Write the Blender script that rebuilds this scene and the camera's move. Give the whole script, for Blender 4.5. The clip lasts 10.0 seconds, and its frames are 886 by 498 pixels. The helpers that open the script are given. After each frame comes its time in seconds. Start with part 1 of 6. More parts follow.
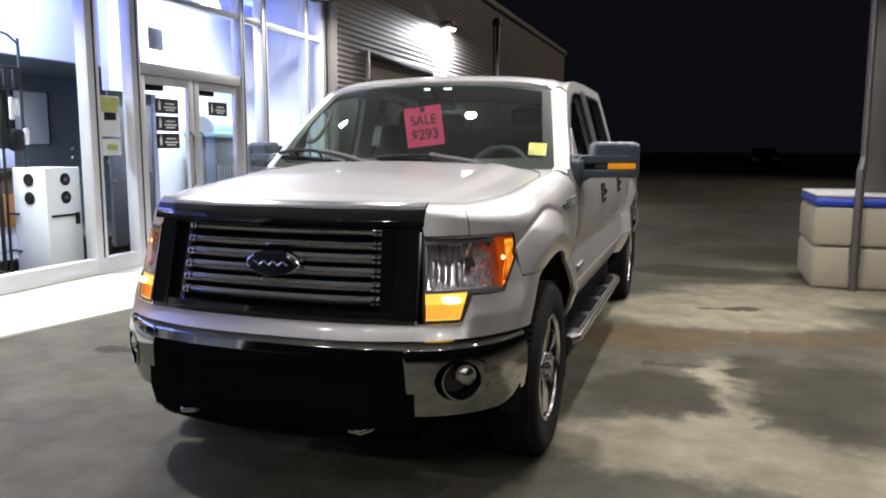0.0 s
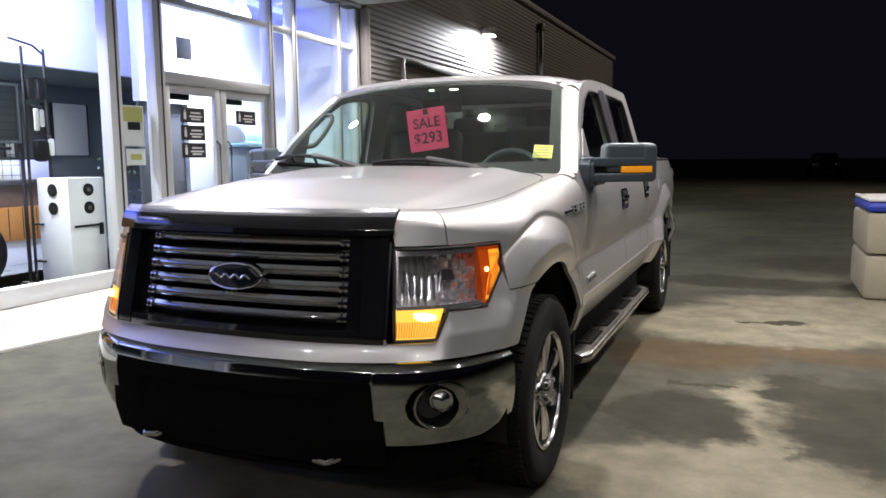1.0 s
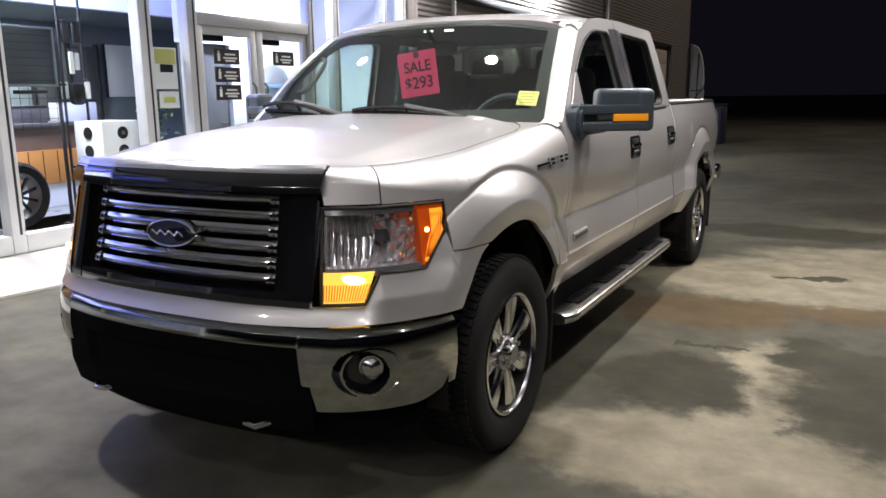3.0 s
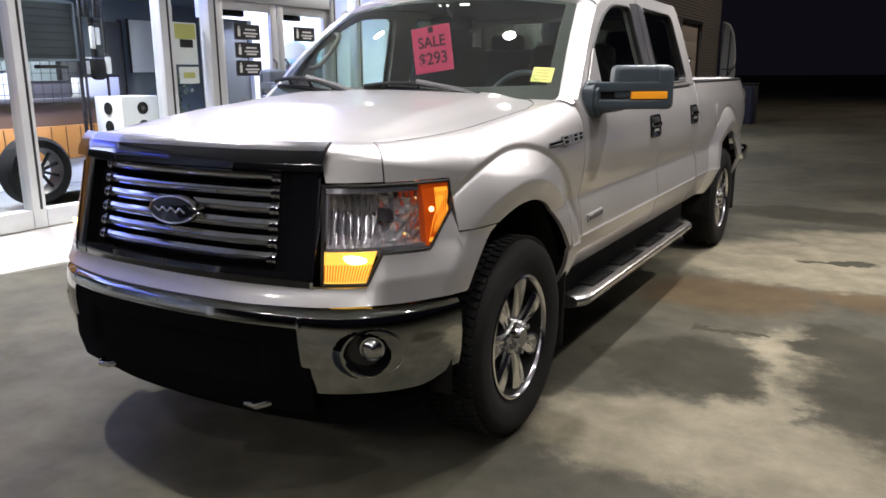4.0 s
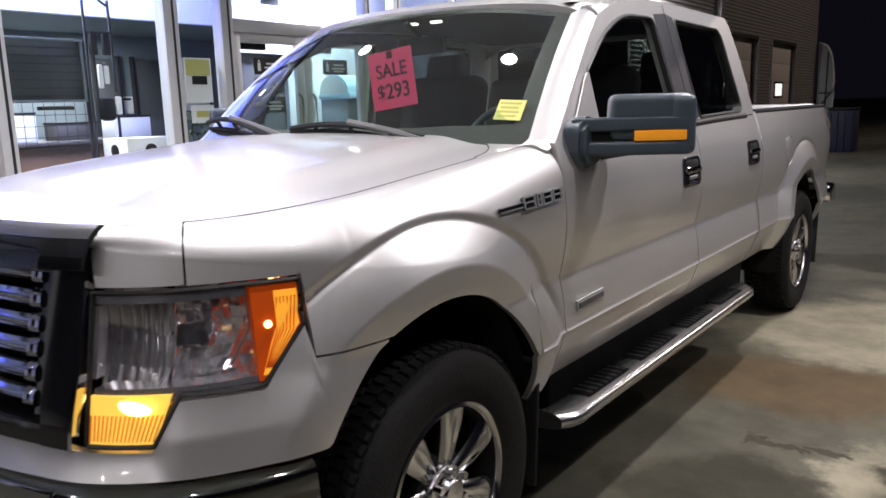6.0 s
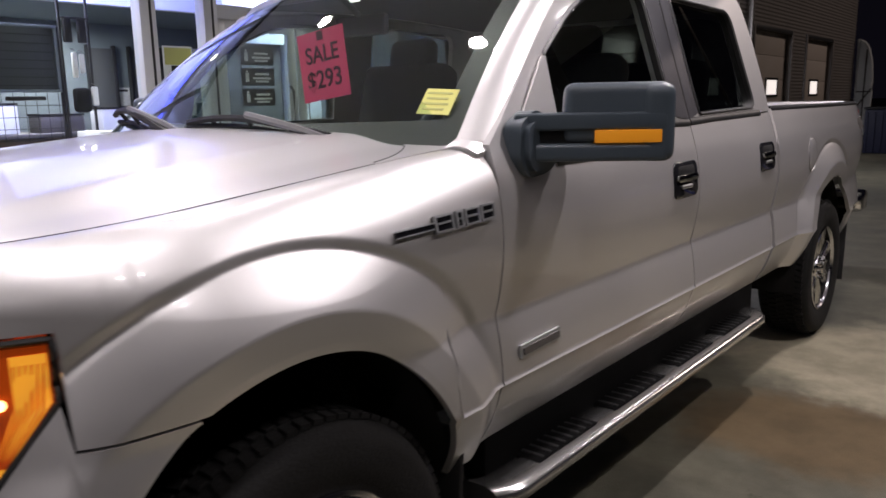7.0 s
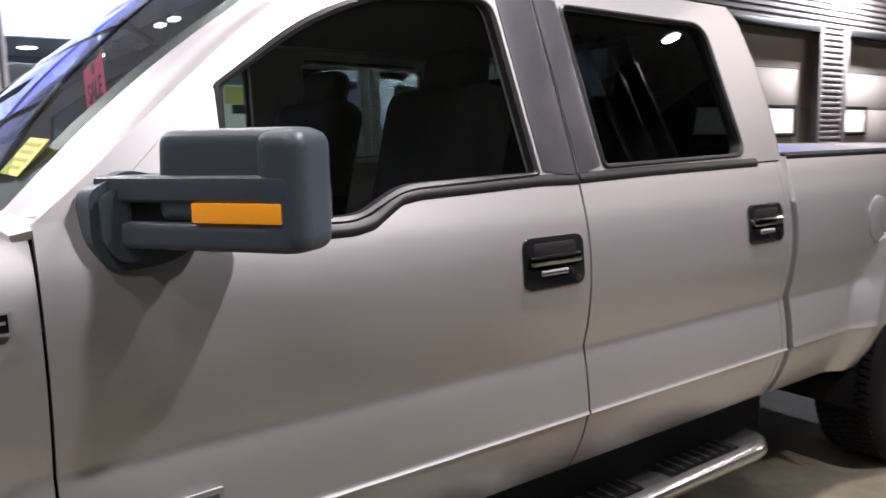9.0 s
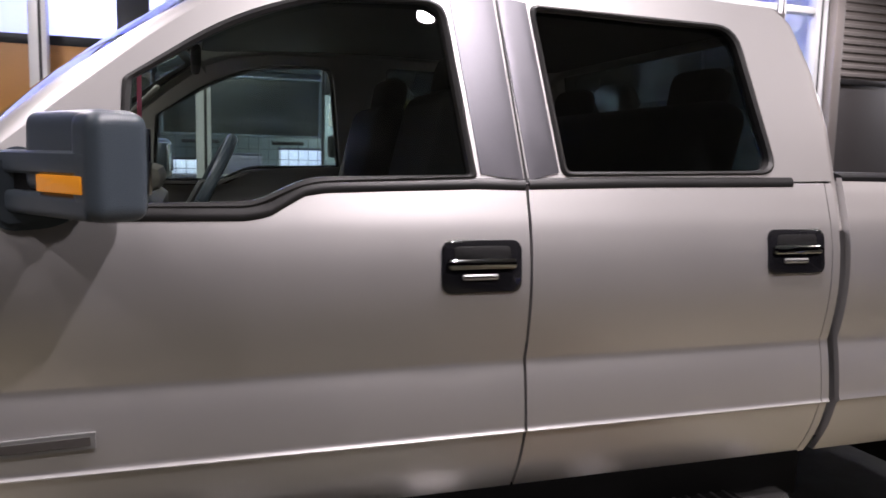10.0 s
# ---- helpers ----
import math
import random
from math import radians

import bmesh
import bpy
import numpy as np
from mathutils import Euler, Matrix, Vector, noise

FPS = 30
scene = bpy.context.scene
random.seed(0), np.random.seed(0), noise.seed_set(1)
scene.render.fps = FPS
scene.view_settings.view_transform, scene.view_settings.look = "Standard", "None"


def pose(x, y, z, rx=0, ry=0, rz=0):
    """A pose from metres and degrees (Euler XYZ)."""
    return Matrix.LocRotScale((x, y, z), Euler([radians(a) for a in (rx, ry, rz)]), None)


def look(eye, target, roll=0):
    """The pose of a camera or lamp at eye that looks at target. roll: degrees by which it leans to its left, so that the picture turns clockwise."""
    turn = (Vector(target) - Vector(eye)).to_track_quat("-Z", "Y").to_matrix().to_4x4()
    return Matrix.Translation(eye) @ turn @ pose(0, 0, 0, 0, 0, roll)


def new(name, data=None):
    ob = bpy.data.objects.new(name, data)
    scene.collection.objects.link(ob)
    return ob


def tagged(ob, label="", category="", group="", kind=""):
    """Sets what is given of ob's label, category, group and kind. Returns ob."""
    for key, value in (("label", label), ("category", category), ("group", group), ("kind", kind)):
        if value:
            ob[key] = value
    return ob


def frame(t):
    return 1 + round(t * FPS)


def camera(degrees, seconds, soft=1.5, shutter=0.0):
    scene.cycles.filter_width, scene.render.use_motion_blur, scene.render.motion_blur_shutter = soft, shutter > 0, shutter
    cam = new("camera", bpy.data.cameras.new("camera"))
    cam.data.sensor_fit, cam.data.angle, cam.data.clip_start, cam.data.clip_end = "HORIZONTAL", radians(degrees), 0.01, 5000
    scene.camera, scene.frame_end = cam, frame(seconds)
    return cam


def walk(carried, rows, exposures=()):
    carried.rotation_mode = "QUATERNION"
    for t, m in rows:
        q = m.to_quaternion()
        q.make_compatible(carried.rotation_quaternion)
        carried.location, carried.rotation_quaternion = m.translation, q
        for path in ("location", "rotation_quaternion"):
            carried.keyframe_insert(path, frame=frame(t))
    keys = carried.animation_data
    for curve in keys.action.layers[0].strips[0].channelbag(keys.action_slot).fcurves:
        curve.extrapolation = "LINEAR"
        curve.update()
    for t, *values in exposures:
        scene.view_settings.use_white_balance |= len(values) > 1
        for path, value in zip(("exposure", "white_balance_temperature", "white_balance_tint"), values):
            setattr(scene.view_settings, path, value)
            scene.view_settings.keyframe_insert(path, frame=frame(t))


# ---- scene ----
cam = camera(60.1, 10.0, soft=1.6, shutter=0.35)
PATH = [
    (0, (1.589, -3.443, 1.416), (0.953, -1.565, 1.155), 0.1),
    (0.5, (1.662, -3.295, 1.405), (0.936, -1.467, 1.042), -2.4),
    (1, (1.755, -3.08, 1.386), (0.989, -1.248, 1.149), -0.5),
    (1.5, (1.844, -2.938, 1.402), (0.929, -1.183, 1.116), -2.2),
    (2, (2.028, -2.796, 1.424), (1.012, -1.11, 1.073), 1.6),
    (2.5, (2.121, -2.741, 1.424), (1.209, -1.0, 1.055), -0.0),
    (2.7, (2.111, -2.731, 1.431), (1.180, -1.003, 1.046), -0.7),
    (3.8, (2.134, -2.660, 1.422), (1.168, -0.957, 1.012), 0.1),
    (4, (2.14, -2.626, 1.421), (1.152, -0.946, 0.974), -0.4),
    (4.5, (2.097, -2.398, 1.41), (1.162, -0.674, 1.022), -0.5),
    (5, (2.057, -2.135, 1.418), (1.105, -0.427, 0.997), -0.2),
    (5.5, (2.068, -1.811, 1.43), (0.997, -0.156, 1.093), -0.2),
    (5.7, (2.12, -1.695, 1.438), (0.968, -0.099, 1.085), -1.0),
    (6.8, (1.990, -1.032, 1.400), (0.774, 0.510, 1.021), -1.9),
    (7, (2.02, -0.901, 1.41), (0.775, 0.618, 1.034), -1.1),
    (7.5, (2.089, -0.593, 1.426), (0.804, 0.883, 1.015), -1.4),
    (8, (2.091, -0.213, 1.412), (0.849, 1.315, 1.061), -0.2),
    (8.5, (2.174, 0.125, 1.38), (0.826, 1.575, 1.098), -2.2),
    (9, (2.313, 0.433, 1.425), (0.718, 1.608, 1.146), -1.1),
    (9.5, (2.44, 0.768, 1.383), (0.66, 1.644, 1.135), 1.7),
    (10, (2.678, 1.098, 1.376), (0.794, 1.729, 1.147), 1.3),
]
walk(cam, [(t, look(eye, target, roll)) for t, eye, target, roll in PATH],
     exposures=[(0, 0.22, 6450, 11), (2.5, 0.26, 6500, 12), (4.5, 0.30, 6400, 12), (5.5, 0.24, 6250, 13), (7, -0.32, 6450, 20), (8, -0.10, 6500, 22), (8.8, 0.10, 6300, 20), (9.5, 0.08, 6400, 21), (10, -0.12, 6450, 22)])


# ---- world, lights ----
world = bpy.data.worlds.new("night")
scene.world = world
world.use_nodes = True
world.node_tree.nodes["Background"].inputs[0].default_value = (0.012, 0.011, 0.018, 1)
world.node_tree.nodes["Background"].inputs[1].default_value = 0.28
scene.view_settings.exposure = 0.0

SOFFIT = 3.75
# canopy downlights: x, y, watts
# added unseen to light wall and nose: (-3.3, 7.1), (3.1, -3.3), y -6.9 row
DOWNLIGHTS = [(-2.1, -0.4, 88), (-0.05, -0.4, 9), (1.36, -0.4, 23), (3.1, -0.4, 18), (-2.1, 1.6, 40), (-0.05, 1.25, 13), (1.36, 2.5, 74), (3.1, 2.6, 86),
              (-2.1, 6.4, 16), (1.36, 6.4, 14), (3.1, 6.4, 24), (-3.3, 7.1, 80), (-2.1, -6.9, 76), (-0.05, -6.9, 42), (1.36, -6.9, 44), (3.1, -6.9, 62), (3.1, -3.3, 20)]


def lamp(name, m, power, size, colour, spread=180, shape="DISK", size_y=0.1):
    data = bpy.data.lights.new(name, "AREA")
    data.shape, data.size, data.energy, data.color, data.spread = shape, size, power, colour, radians(spread)
    if shape == "RECTANGLE":
        data.size_y = size_y
    ob = new(name, data)
    ob.matrix_world = m
    return ob


for x, y, power in DOWNLIGHTS:
    lamp("downlight_lamp", pose(x, y, SOFFIT - 0.03), power, 0.15, (1.0, 0.96, 0.935), spread=150)
# showroom ceiling lights
for x, y in [(-5.3, 1.6), (-5.0, 5.6), (-7.4, 3.4), (-5.6, -2.2)]:
    lamp("showroom_lamp", pose(x, y, 3.55 if x > -6.3 else 2.45), (85 if y < 0 else 130) if x > -6.3 else 80, 0.6, (0.93, 0.97, 1.0), spread=118 if x > -6.3 else 180)
# added blue-white lamps without fixtures, which wash the bulkhead
for y in (-2.0, 0.6, 3.2, 5.6):
    lamp("bulkhead_wash_lamp", look((-4.75, y, 3.70), (-6.24 if y < 5 else -5.5, y, 2.9)), 95, 0.25, (0.40, 0.45, 1.0), spread=130)
# pole lamp added out of view at the back, to brighten the workshop doors
lamp("added_lot_lamp", look((9.0, 30.0, 12.0), (-4.0, 18.0, 1.0)), 560, 0.2, (1.0, 0.86, 0.72))
# wall pack on the service building
lamp("wall_pack_lamp", look((-3.80, 13.25, 4.02), (-4.35, 13.25, 2.0)), 850, 0.25, (0.92, 0.96, 1.0))


# ---- materials ----
def nodes_of(name):
    m = bpy.data.materials.new(name)
    m.use_nodes = True
    t = m.node_tree
    return m, t, t.nodes["Principled BSDF"]


def node(t, kind, **values):
    n = t.nodes.new(kind)
    for key, value in values.items():
        if key in n.inputs:
            n.inputs[key].default_value = value
    return n


def rough_mat(name, a, b, scale=6.0, rough=0.6, metal=0.0, bump=0.0, fine=90.0, rough_var=0.1, coat=0.0):
    """Two close colours mixed by noise at two scales, with uneven roughness and fine relief."""
    m, t, p = nodes_of(name)
    co = node(t, "ShaderNodeTexCoord")
    big = node(t, "ShaderNodeTexNoise", Scale=scale, Detail=5.0, Roughness=0.6)
    small = node(t, "ShaderNodeTexNoise", Scale=fine, Detail=3.0)
    mix = node(t, "ShaderNodeMix")
    mix.data_type = "RGBA"
    mix.inputs[6].default_value, mix.inputs[7].default_value = (*a, 1), (*b, 1)
    mean = node(t, "ShaderNodeMath")
    mean.operation = "MULTIPLY_ADD"
    mean.inputs[1].default_value, mean.inputs[2].default_value = 0.35, 0.0
    addn = node(t, "ShaderNodeMath")
    addn.operation = "MULTIPLY_ADD"
    addn.inputs[1].default_value = 0.65
    for n in (big, small):
        t.links.new(co.outputs["Object"], n.inputs["Vector"])
    t.links.new(small.outputs[0], mean.inputs[0])
    t.links.new(big.outputs[0], addn.inputs[0])
    t.links.new(mean.outputs[0], addn.inputs[2])
    t.links.new(addn.outputs[0], mix.inputs[0])
    t.links.new(mix.outputs[2], p.inputs["Base Color"])
    r = node(t, "ShaderNodeMapRange")
    r.inputs[3].default_value, r.inputs[4].default_value = rough - rough_var, rough + rough_var
    t.links.new(big.outputs[0], r.inputs[0])
    t.links.new(r.outputs[0], p.inputs["Roughness"])
    p.inputs["Metallic"].default_value = metal
    p.inputs["Coat Weight"].default_value = coat
    if bump:
        bm_ = node(t, "ShaderNodeBump", Strength=bump, Distance=0.004)
        t.links.new(small.outputs[0], bm_.inputs["Height"])
        t.links.new(bm_.outputs[0], p.inputs["Normal"])
    return m


def emit_mat(name, colour, strength):
    m, t, p = nodes_of(name)
    p.inputs["Base Color"].default_value = (*colour, 1)
    p.inputs["Emission Color"].default_value = (*colour, 1)
    p.inputs["Emission Strength"].default_value = strength
    p.inputs["Roughness"].default_value = 0.3
    return m


def glass_mat(name, tint, rough=0.0, low=0.05):
    """A thin pane: tinted see-through with gloss by Fresnel."""
    m = bpy.data.materials.new(name)
    m.use_nodes = True
    t = m.node_tree
    t.nodes.clear()
    out = node(t, "ShaderNodeOutputMaterial")
    see = node(t, "ShaderNodeBsdfTransparent")
    see.inputs[0].default_value = (*tint, 1)
    gloss = node(t, "ShaderNodeBsdfGlossy", Roughness=rough)
    gloss.inputs[0].default_value = (1, 1, 1, 1)
    lw = node(t, "ShaderNodeLayerWeight", Blend=0.5)
    steep = node(t, "ShaderNodeMath")
    steep.operation = "POWER"
    steep.inputs[1].default_value = 5.0
    f = node(t, "ShaderNodeMapRange")
    f.inputs[3].default_value, f.inputs[4].default_value = low, 1.0
    t.links.new(lw.outputs["Facing"], steep.inputs[0])
    t.links.new(steep.outputs[0], f.inputs[0])
    mix = node(t, "ShaderNodeMixShader")
    t.links.new(f.outputs[0], mix.inputs[0])
    t.links.new(see.outputs[0], mix.inputs[1])
    t.links.new(gloss.outputs[0], mix.inputs[2])
    t.links.new(mix.outputs[0], out.inputs[0])
    return m


PAINT = rough_mat("silver_white_paint", (0.64, 0.625, 0.62), (0.70, 0.685, 0.68), 3.0, 0.43, 0.82, 0.03, 900, 0.03, coat=0.8)
PAINT.node_tree.nodes["Principled BSDF"].inputs["Coat Roughness"].default_value = 0.07
CHROME = rough_mat("chrome", (0.72, 0.72, 0.74), (0.80, 0.80, 0.81), 9, 0.09, 1.0, 0.0, 60, 0.03)
WHEEL_CHROME = rough_mat("wheel_chrome", (0.55, 0.55, 0.57), (0.68, 0.68, 0.69), 12, 0.17, 1.0, 0.03, 60, 0.05)
GLOSS_BLACK = rough_mat("gloss_black", (0.008, 0.008, 0.010), (0.014, 0.014, 0.016), 9, 0.07, 0.0, 0.0, 60, 0.03, coat=0.5)
BLACK = rough_mat("black_plastic", (0.006, 0.006, 0.0065), (0.012, 0.012, 0.0125), 14, 0.62, 0.0, 0.3, 260, 0.1)
GREY_PLASTIC = rough_mat("blue_grey_plastic", (0.056, 0.074, 0.092), (0.074, 0.094, 0.114), 14, 0.31, 0.0, 0.18, 420, 0.06)
RUBBER = rough_mat("rubber", (0.006, 0.006, 0.006), (0.014, 0.0135, 0.013), 12, 0.78, 0.0, 0.5, 150, 0.08)
UNDER = rough_mat("underbody_black", (0.006, 0.006, 0.006), (0.014, 0.013, 0.012), 8, 0.85)
SEAL = rough_mat("window_seal", (0.012, 0.012, 0.012), (0.020, 0.020, 0.020), 20, 0.45)
GLASS_FRONT = glass_mat("windscreen_glass", (0.70, 0.82, 0.74), 0.0, 0.12)
GLASS_SIDE = glass_mat("side_glass", (0.70, 0.80, 0.75))
GLASS_DARK = glass_mat("privacy_glass", (0.09, 0.105, 0.10))
GLASS_CLEAR = glass_mat("shop_glass", (0.88, 0.93, 0.92), 0.0, 0.03)
LENS = glass_mat("clear_lens", (0.90, 0.90, 0.92))
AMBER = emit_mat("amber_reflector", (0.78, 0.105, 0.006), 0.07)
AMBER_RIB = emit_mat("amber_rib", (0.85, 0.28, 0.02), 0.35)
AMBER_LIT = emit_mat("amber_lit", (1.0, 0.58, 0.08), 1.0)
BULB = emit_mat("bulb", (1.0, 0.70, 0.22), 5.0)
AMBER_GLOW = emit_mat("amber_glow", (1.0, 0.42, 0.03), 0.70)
ORANGE_MARK = emit_mat("orange_mirror_lens", (0.95, 0.36, 0.02), 0.20)
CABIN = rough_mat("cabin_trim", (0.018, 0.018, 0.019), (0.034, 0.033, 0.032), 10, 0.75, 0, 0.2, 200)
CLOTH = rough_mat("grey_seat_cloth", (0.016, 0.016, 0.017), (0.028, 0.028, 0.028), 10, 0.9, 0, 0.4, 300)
PINK = rough_mat("pink_card", (0.80, 0.055, 0.16), (0.88, 0.075, 0.20), 5, 0.75, 0, 0.1, 150)
YELLOW = rough_mat("yellow_sticker", (0.80, 0.78, 0.20), (0.88, 0.86, 0.30), 5, 0.7)
INK = rough_mat("dark_ink", (0.05, 0.006, 0.02), (0.08, 0.01, 0.03), 9, 0.7)
ALU = rough_mat("brushed_aluminium", (0.50, 0.51, 0.52), (0.60, 0.61, 0.62), 7, 0.38, 0.85, 0.05, 180)
CONCRETE = rough_mat("pale_concrete", (0.42, 0.41, 0.39), (0.62, 0.61, 0.58), 2.2, 0.85, 0, 0.4, 60)
BLOCK = rough_mat("cast_concrete", (0.23, 0.205, 0.15), (0.38, 0.345, 0.265), 3.0, 0.88, 0, 0.6, 45)
BLUE_BAND = rough_mat("blue_paint", (0.012, 0.03, 0.30), (0.02, 0.05, 0.40), 4, 0.5, 0, 0.2, 50)
STEEL = rough_mat("galvanised_steel", (0.11, 0.10, 0.095), (0.18, 0.17, 0.16), 8, 0.5, 0.7, 0.1, 60)
METAL_WALL = rough_mat("grey_metal_cladding", (0.155, 0.14, 0.132), (0.20, 0.18, 0.168), 1.5, 0.58, 0.10, 0.08, 40)
DOOR_PANEL = rough_mat("taupe_door_panel", (0.48, 0.42, 0.37), (0.56, 0.49, 0.43), 1.0, 0.55, 0, 0.1, 60)
WHITE_WALL = rough_mat("white_wall", (0.74, 0.76, 0.79), (0.80, 0.82, 0.84), 1.2, 0.75, 0, 0.1, 60)
FRAME_ALU = rough_mat("satin_anodised_aluminium", (0.56, 0.57, 0.57), (0.68, 0.69, 0.69), 5, 0.42, 0.30, 0.05, 160)
WIPER_GREY = rough_mat("wiper_arm_grey", (0.10, 0.10, 0.10), (0.17, 0.17, 0.17), 12, 0.5)
DARK_WALL = rough_mat("slate_wall", (0.150, 0.182, 0.195), (0.185, 0.218, 0.232), 1.0, 0.7, 0, 0.1, 60)
WOOD = rough_mat("orange_wood", (0.42, 0.17, 0.035), (0.56, 0.26, 0.06), 5, 0.5, 0, 0.1, 60)
TILE = rough_mat("grey_floor_tile", (0.16, 0.17, 0.165), (0.22, 0.23, 0.22), 1.5, 0.3)
WHITE_GLOSS = rough_mat("white_enamel", (0.70, 0.71, 0.70), (0.78, 0.79, 0.78), 5, 0.35)
SIGN_BLACK = rough_mat("black_sign", (0.012, 0.012, 0.013), (0.022, 0.022, 0.024), 8, 0.5)
SCREEN_DARK = rough_mat("dark_green_grey_board", (0.040, 0.047, 0.046), (0.058, 0.066, 0.064), 2.5, 0.42, 0, 0.05, 80)
PAPER = rough_mat("paper", (0.72, 0.73, 0.70), (0.80, 0.80, 0.77), 6, 0.8)
OLIVE = rough_mat("poster_yellow", (0.45, 0.44, 0.12), (0.55, 0.53, 0.18), 6, 0.7)
LIT_WINDOW = emit_mat("lit_window", (1.0, 0.95, 0.84), 1.1)
LAMP_FACE = emit_mat("lamp_face", (1.0, 0.95, 0.86), 14.0)
BLUE_GLOW = emit_mat("blue_glow", (0.10, 0.13, 1.0), 6.0)

FACET = rough_mat("lamp_reflector", (0.84, 0.83, 0.86), (0.94, 0.93, 0.96), 40, 0.15, 0.86, 0, 60, 0.06)
FLUTE = rough_mat("facet_chrome", (0.80, 0.79, 0.82), (0.90, 0.89, 0.92), 40, 0.14, 0.75, 0, 60, 0.05)
MATT_BLACK = rough_mat("matt_black_plastic", (0.0025, 0.0025, 0.0025), (0.005, 0.005, 0.005), 14, 0.9, 0, 0.2, 260)
for dull in (RUBBER, BLACK, UNDER):
    dull.node_tree.nodes["Principled BSDF"].inputs["Specular IOR Level"].default_value = 0.22
MATT_BLACK.node_tree.nodes["Principled BSDF"].inputs["Specular IOR Level"].default_value = 0.05
STEP_CHROME = rough_mat("scuffed_step_chrome", (0.46, 0.46, 0.455), (0.62, 0.61, 0.60), 6, 0.20, 0.95, 0.0, 60, 0.05)
GRILLE_CHROME = rough_mat("grille_chrome", (0.52, 0.52, 0.55), (0.60, 0.60, 0.63), 9, 0.08, 1.0, 0.0, 60, 0.03)
BUMPER_CHROME = rough_mat("bumper_chrome", (0.37, 0.38, 0.37), (0.44, 0.45, 0.44), 9, 0.07, 1.0, 0.0, 60, 0.03)
SHIELD_LIP = rough_mat("pale_reflection_lip", (0.42, 0.42, 0.45), (0.52, 0.52, 0.55), 12, 0.22, 0.85, 0.0, 60, 0.05)
BROWN_WOOD = rough_mat("brown_wood", (0.10, 0.058, 0.032), (0.15, 0.088, 0.05), 6, 0.5, 0, 0.1, 60)
DOOR_GREY = rough_mat("dark_grey_door", (0.075, 0.078, 0.080), (0.095, 0.098, 0.100), 3, 0.5)
BED_GREY = rough_mat("grey_bed_paint", (0.26, 0.255, 0.25), (0.36, 0.35, 0.345), 4, 0.5, 0.3, 0.1, 80)
SOFFIT_MAT = rough_mat("soffit_panel", (0.48, 0.50, 0.49), (0.56, 0.58, 0.57), 1.2, 0.7)
PILLAR = rough_mat("dark_satin_metal", (0.125, 0.123, 0.137), (0.165, 0.162, 0.178), 8, 0.36, 0.8, 0.03, 300)
DASH = rough_mat("tan_grey_dash", (0.10, 0.092, 0.078), (0.15, 0.138, 0.118), 8, 0.7, 0, 0.2, 200)


# ---- mesh tools ----
def add_ob(name, bm, material, parent=None, label="", smooth=None):
    data = bpy.data.meshes.new(name)
    bm.to_mesh(data)
    bm.free()
    data.materials.append(material)
    ob = new(name, data)
    if parent:
        ob.parent = parent
    if label:
        ob["label"] = label
    if smooth is not None:
        for f in data.polygons:
            f.use_smooth = True
        data.set_sharp_from_angle(angle=radians(smooth))
    return ob


def part(name, bm, material, parent, label="", smooth=35):
    return add_ob(name, bm, material, parent, label, smooth)


def thing(name, label, category, at=(0, 0, 0), group=""):
    ob = new(name)
    ob.empty_display_size = 0.1
    ob.location = at
    return tagged(ob, label, category, group)


def box(size, at=(0, 0, 0), bevel=0.0, bm=None, m=None, segs=2):
    bm = bm or bmesh.new()
    mat = Matrix.Translation(at) @ (m or Matrix()) @ Matrix.Diagonal((*size, 1))
    made = bmesh.ops.create_cube(bm, size=1, matrix=mat)
    if bevel:
        es = list({e for v in made["verts"] for e in v.link_edges})
        bmesh.ops.bevel(bm, geom=es, offset=bevel, segments=segs, affect="EDGES", profile=0.5)
    return bm


def cyl(r, h, at=(0, 0, 0), axis="Z", n=24, r2=None, bm=None):
    bm = bm or bmesh.new()
    turn = {"Z": Matrix(), "X": Matrix.Rotation(radians(90), 4, "Y"), "Y": Matrix.Rotation(radians(-90), 4, "X")}[axis]
    bmesh.ops.create_cone(bm, cap_ends=True, segments=n, radius1=r, radius2=r if r2 is None else r2, depth=h, matrix=Matrix.Translation(at) @ turn)
    return bm


def tube(pts, r, n=10, bm=None, squash=1.0):
    """A round bar along points."""
    bm = bm or bmesh.new()
    pts = [Vector(p) for p in pts]
    rings = []
    for i, p in enumerate(pts):
        d = (pts[min(i + 1, len(pts) - 1)] - pts[max(i - 1, 0)]).normalized()
        a = d.cross(Vector((0, 0, 1)))
        a = a.normalized() if a.length > 1e-4 else Vector((1, 0, 0))
        b = a.cross(d)
        rings.append([bm.verts.new(p + a * (r * math.cos(k * 2 * math.pi / n)) + b * (r * squash * math.sin(k * 2 * math.pi / n))) for k in range(n)])
    for p, q in zip(rings, rings[1:]):
        for k in range(n):
            bm.faces.new((p[k], p[(k + 1) % n], q[(k + 1) % n], q[k]))
    bm.faces.new(rings[0][::-1])
    bm.faces.new(rings[-1])
    bmesh.ops.recalc_face_normals(bm, faces=bm.faces)
    return bm


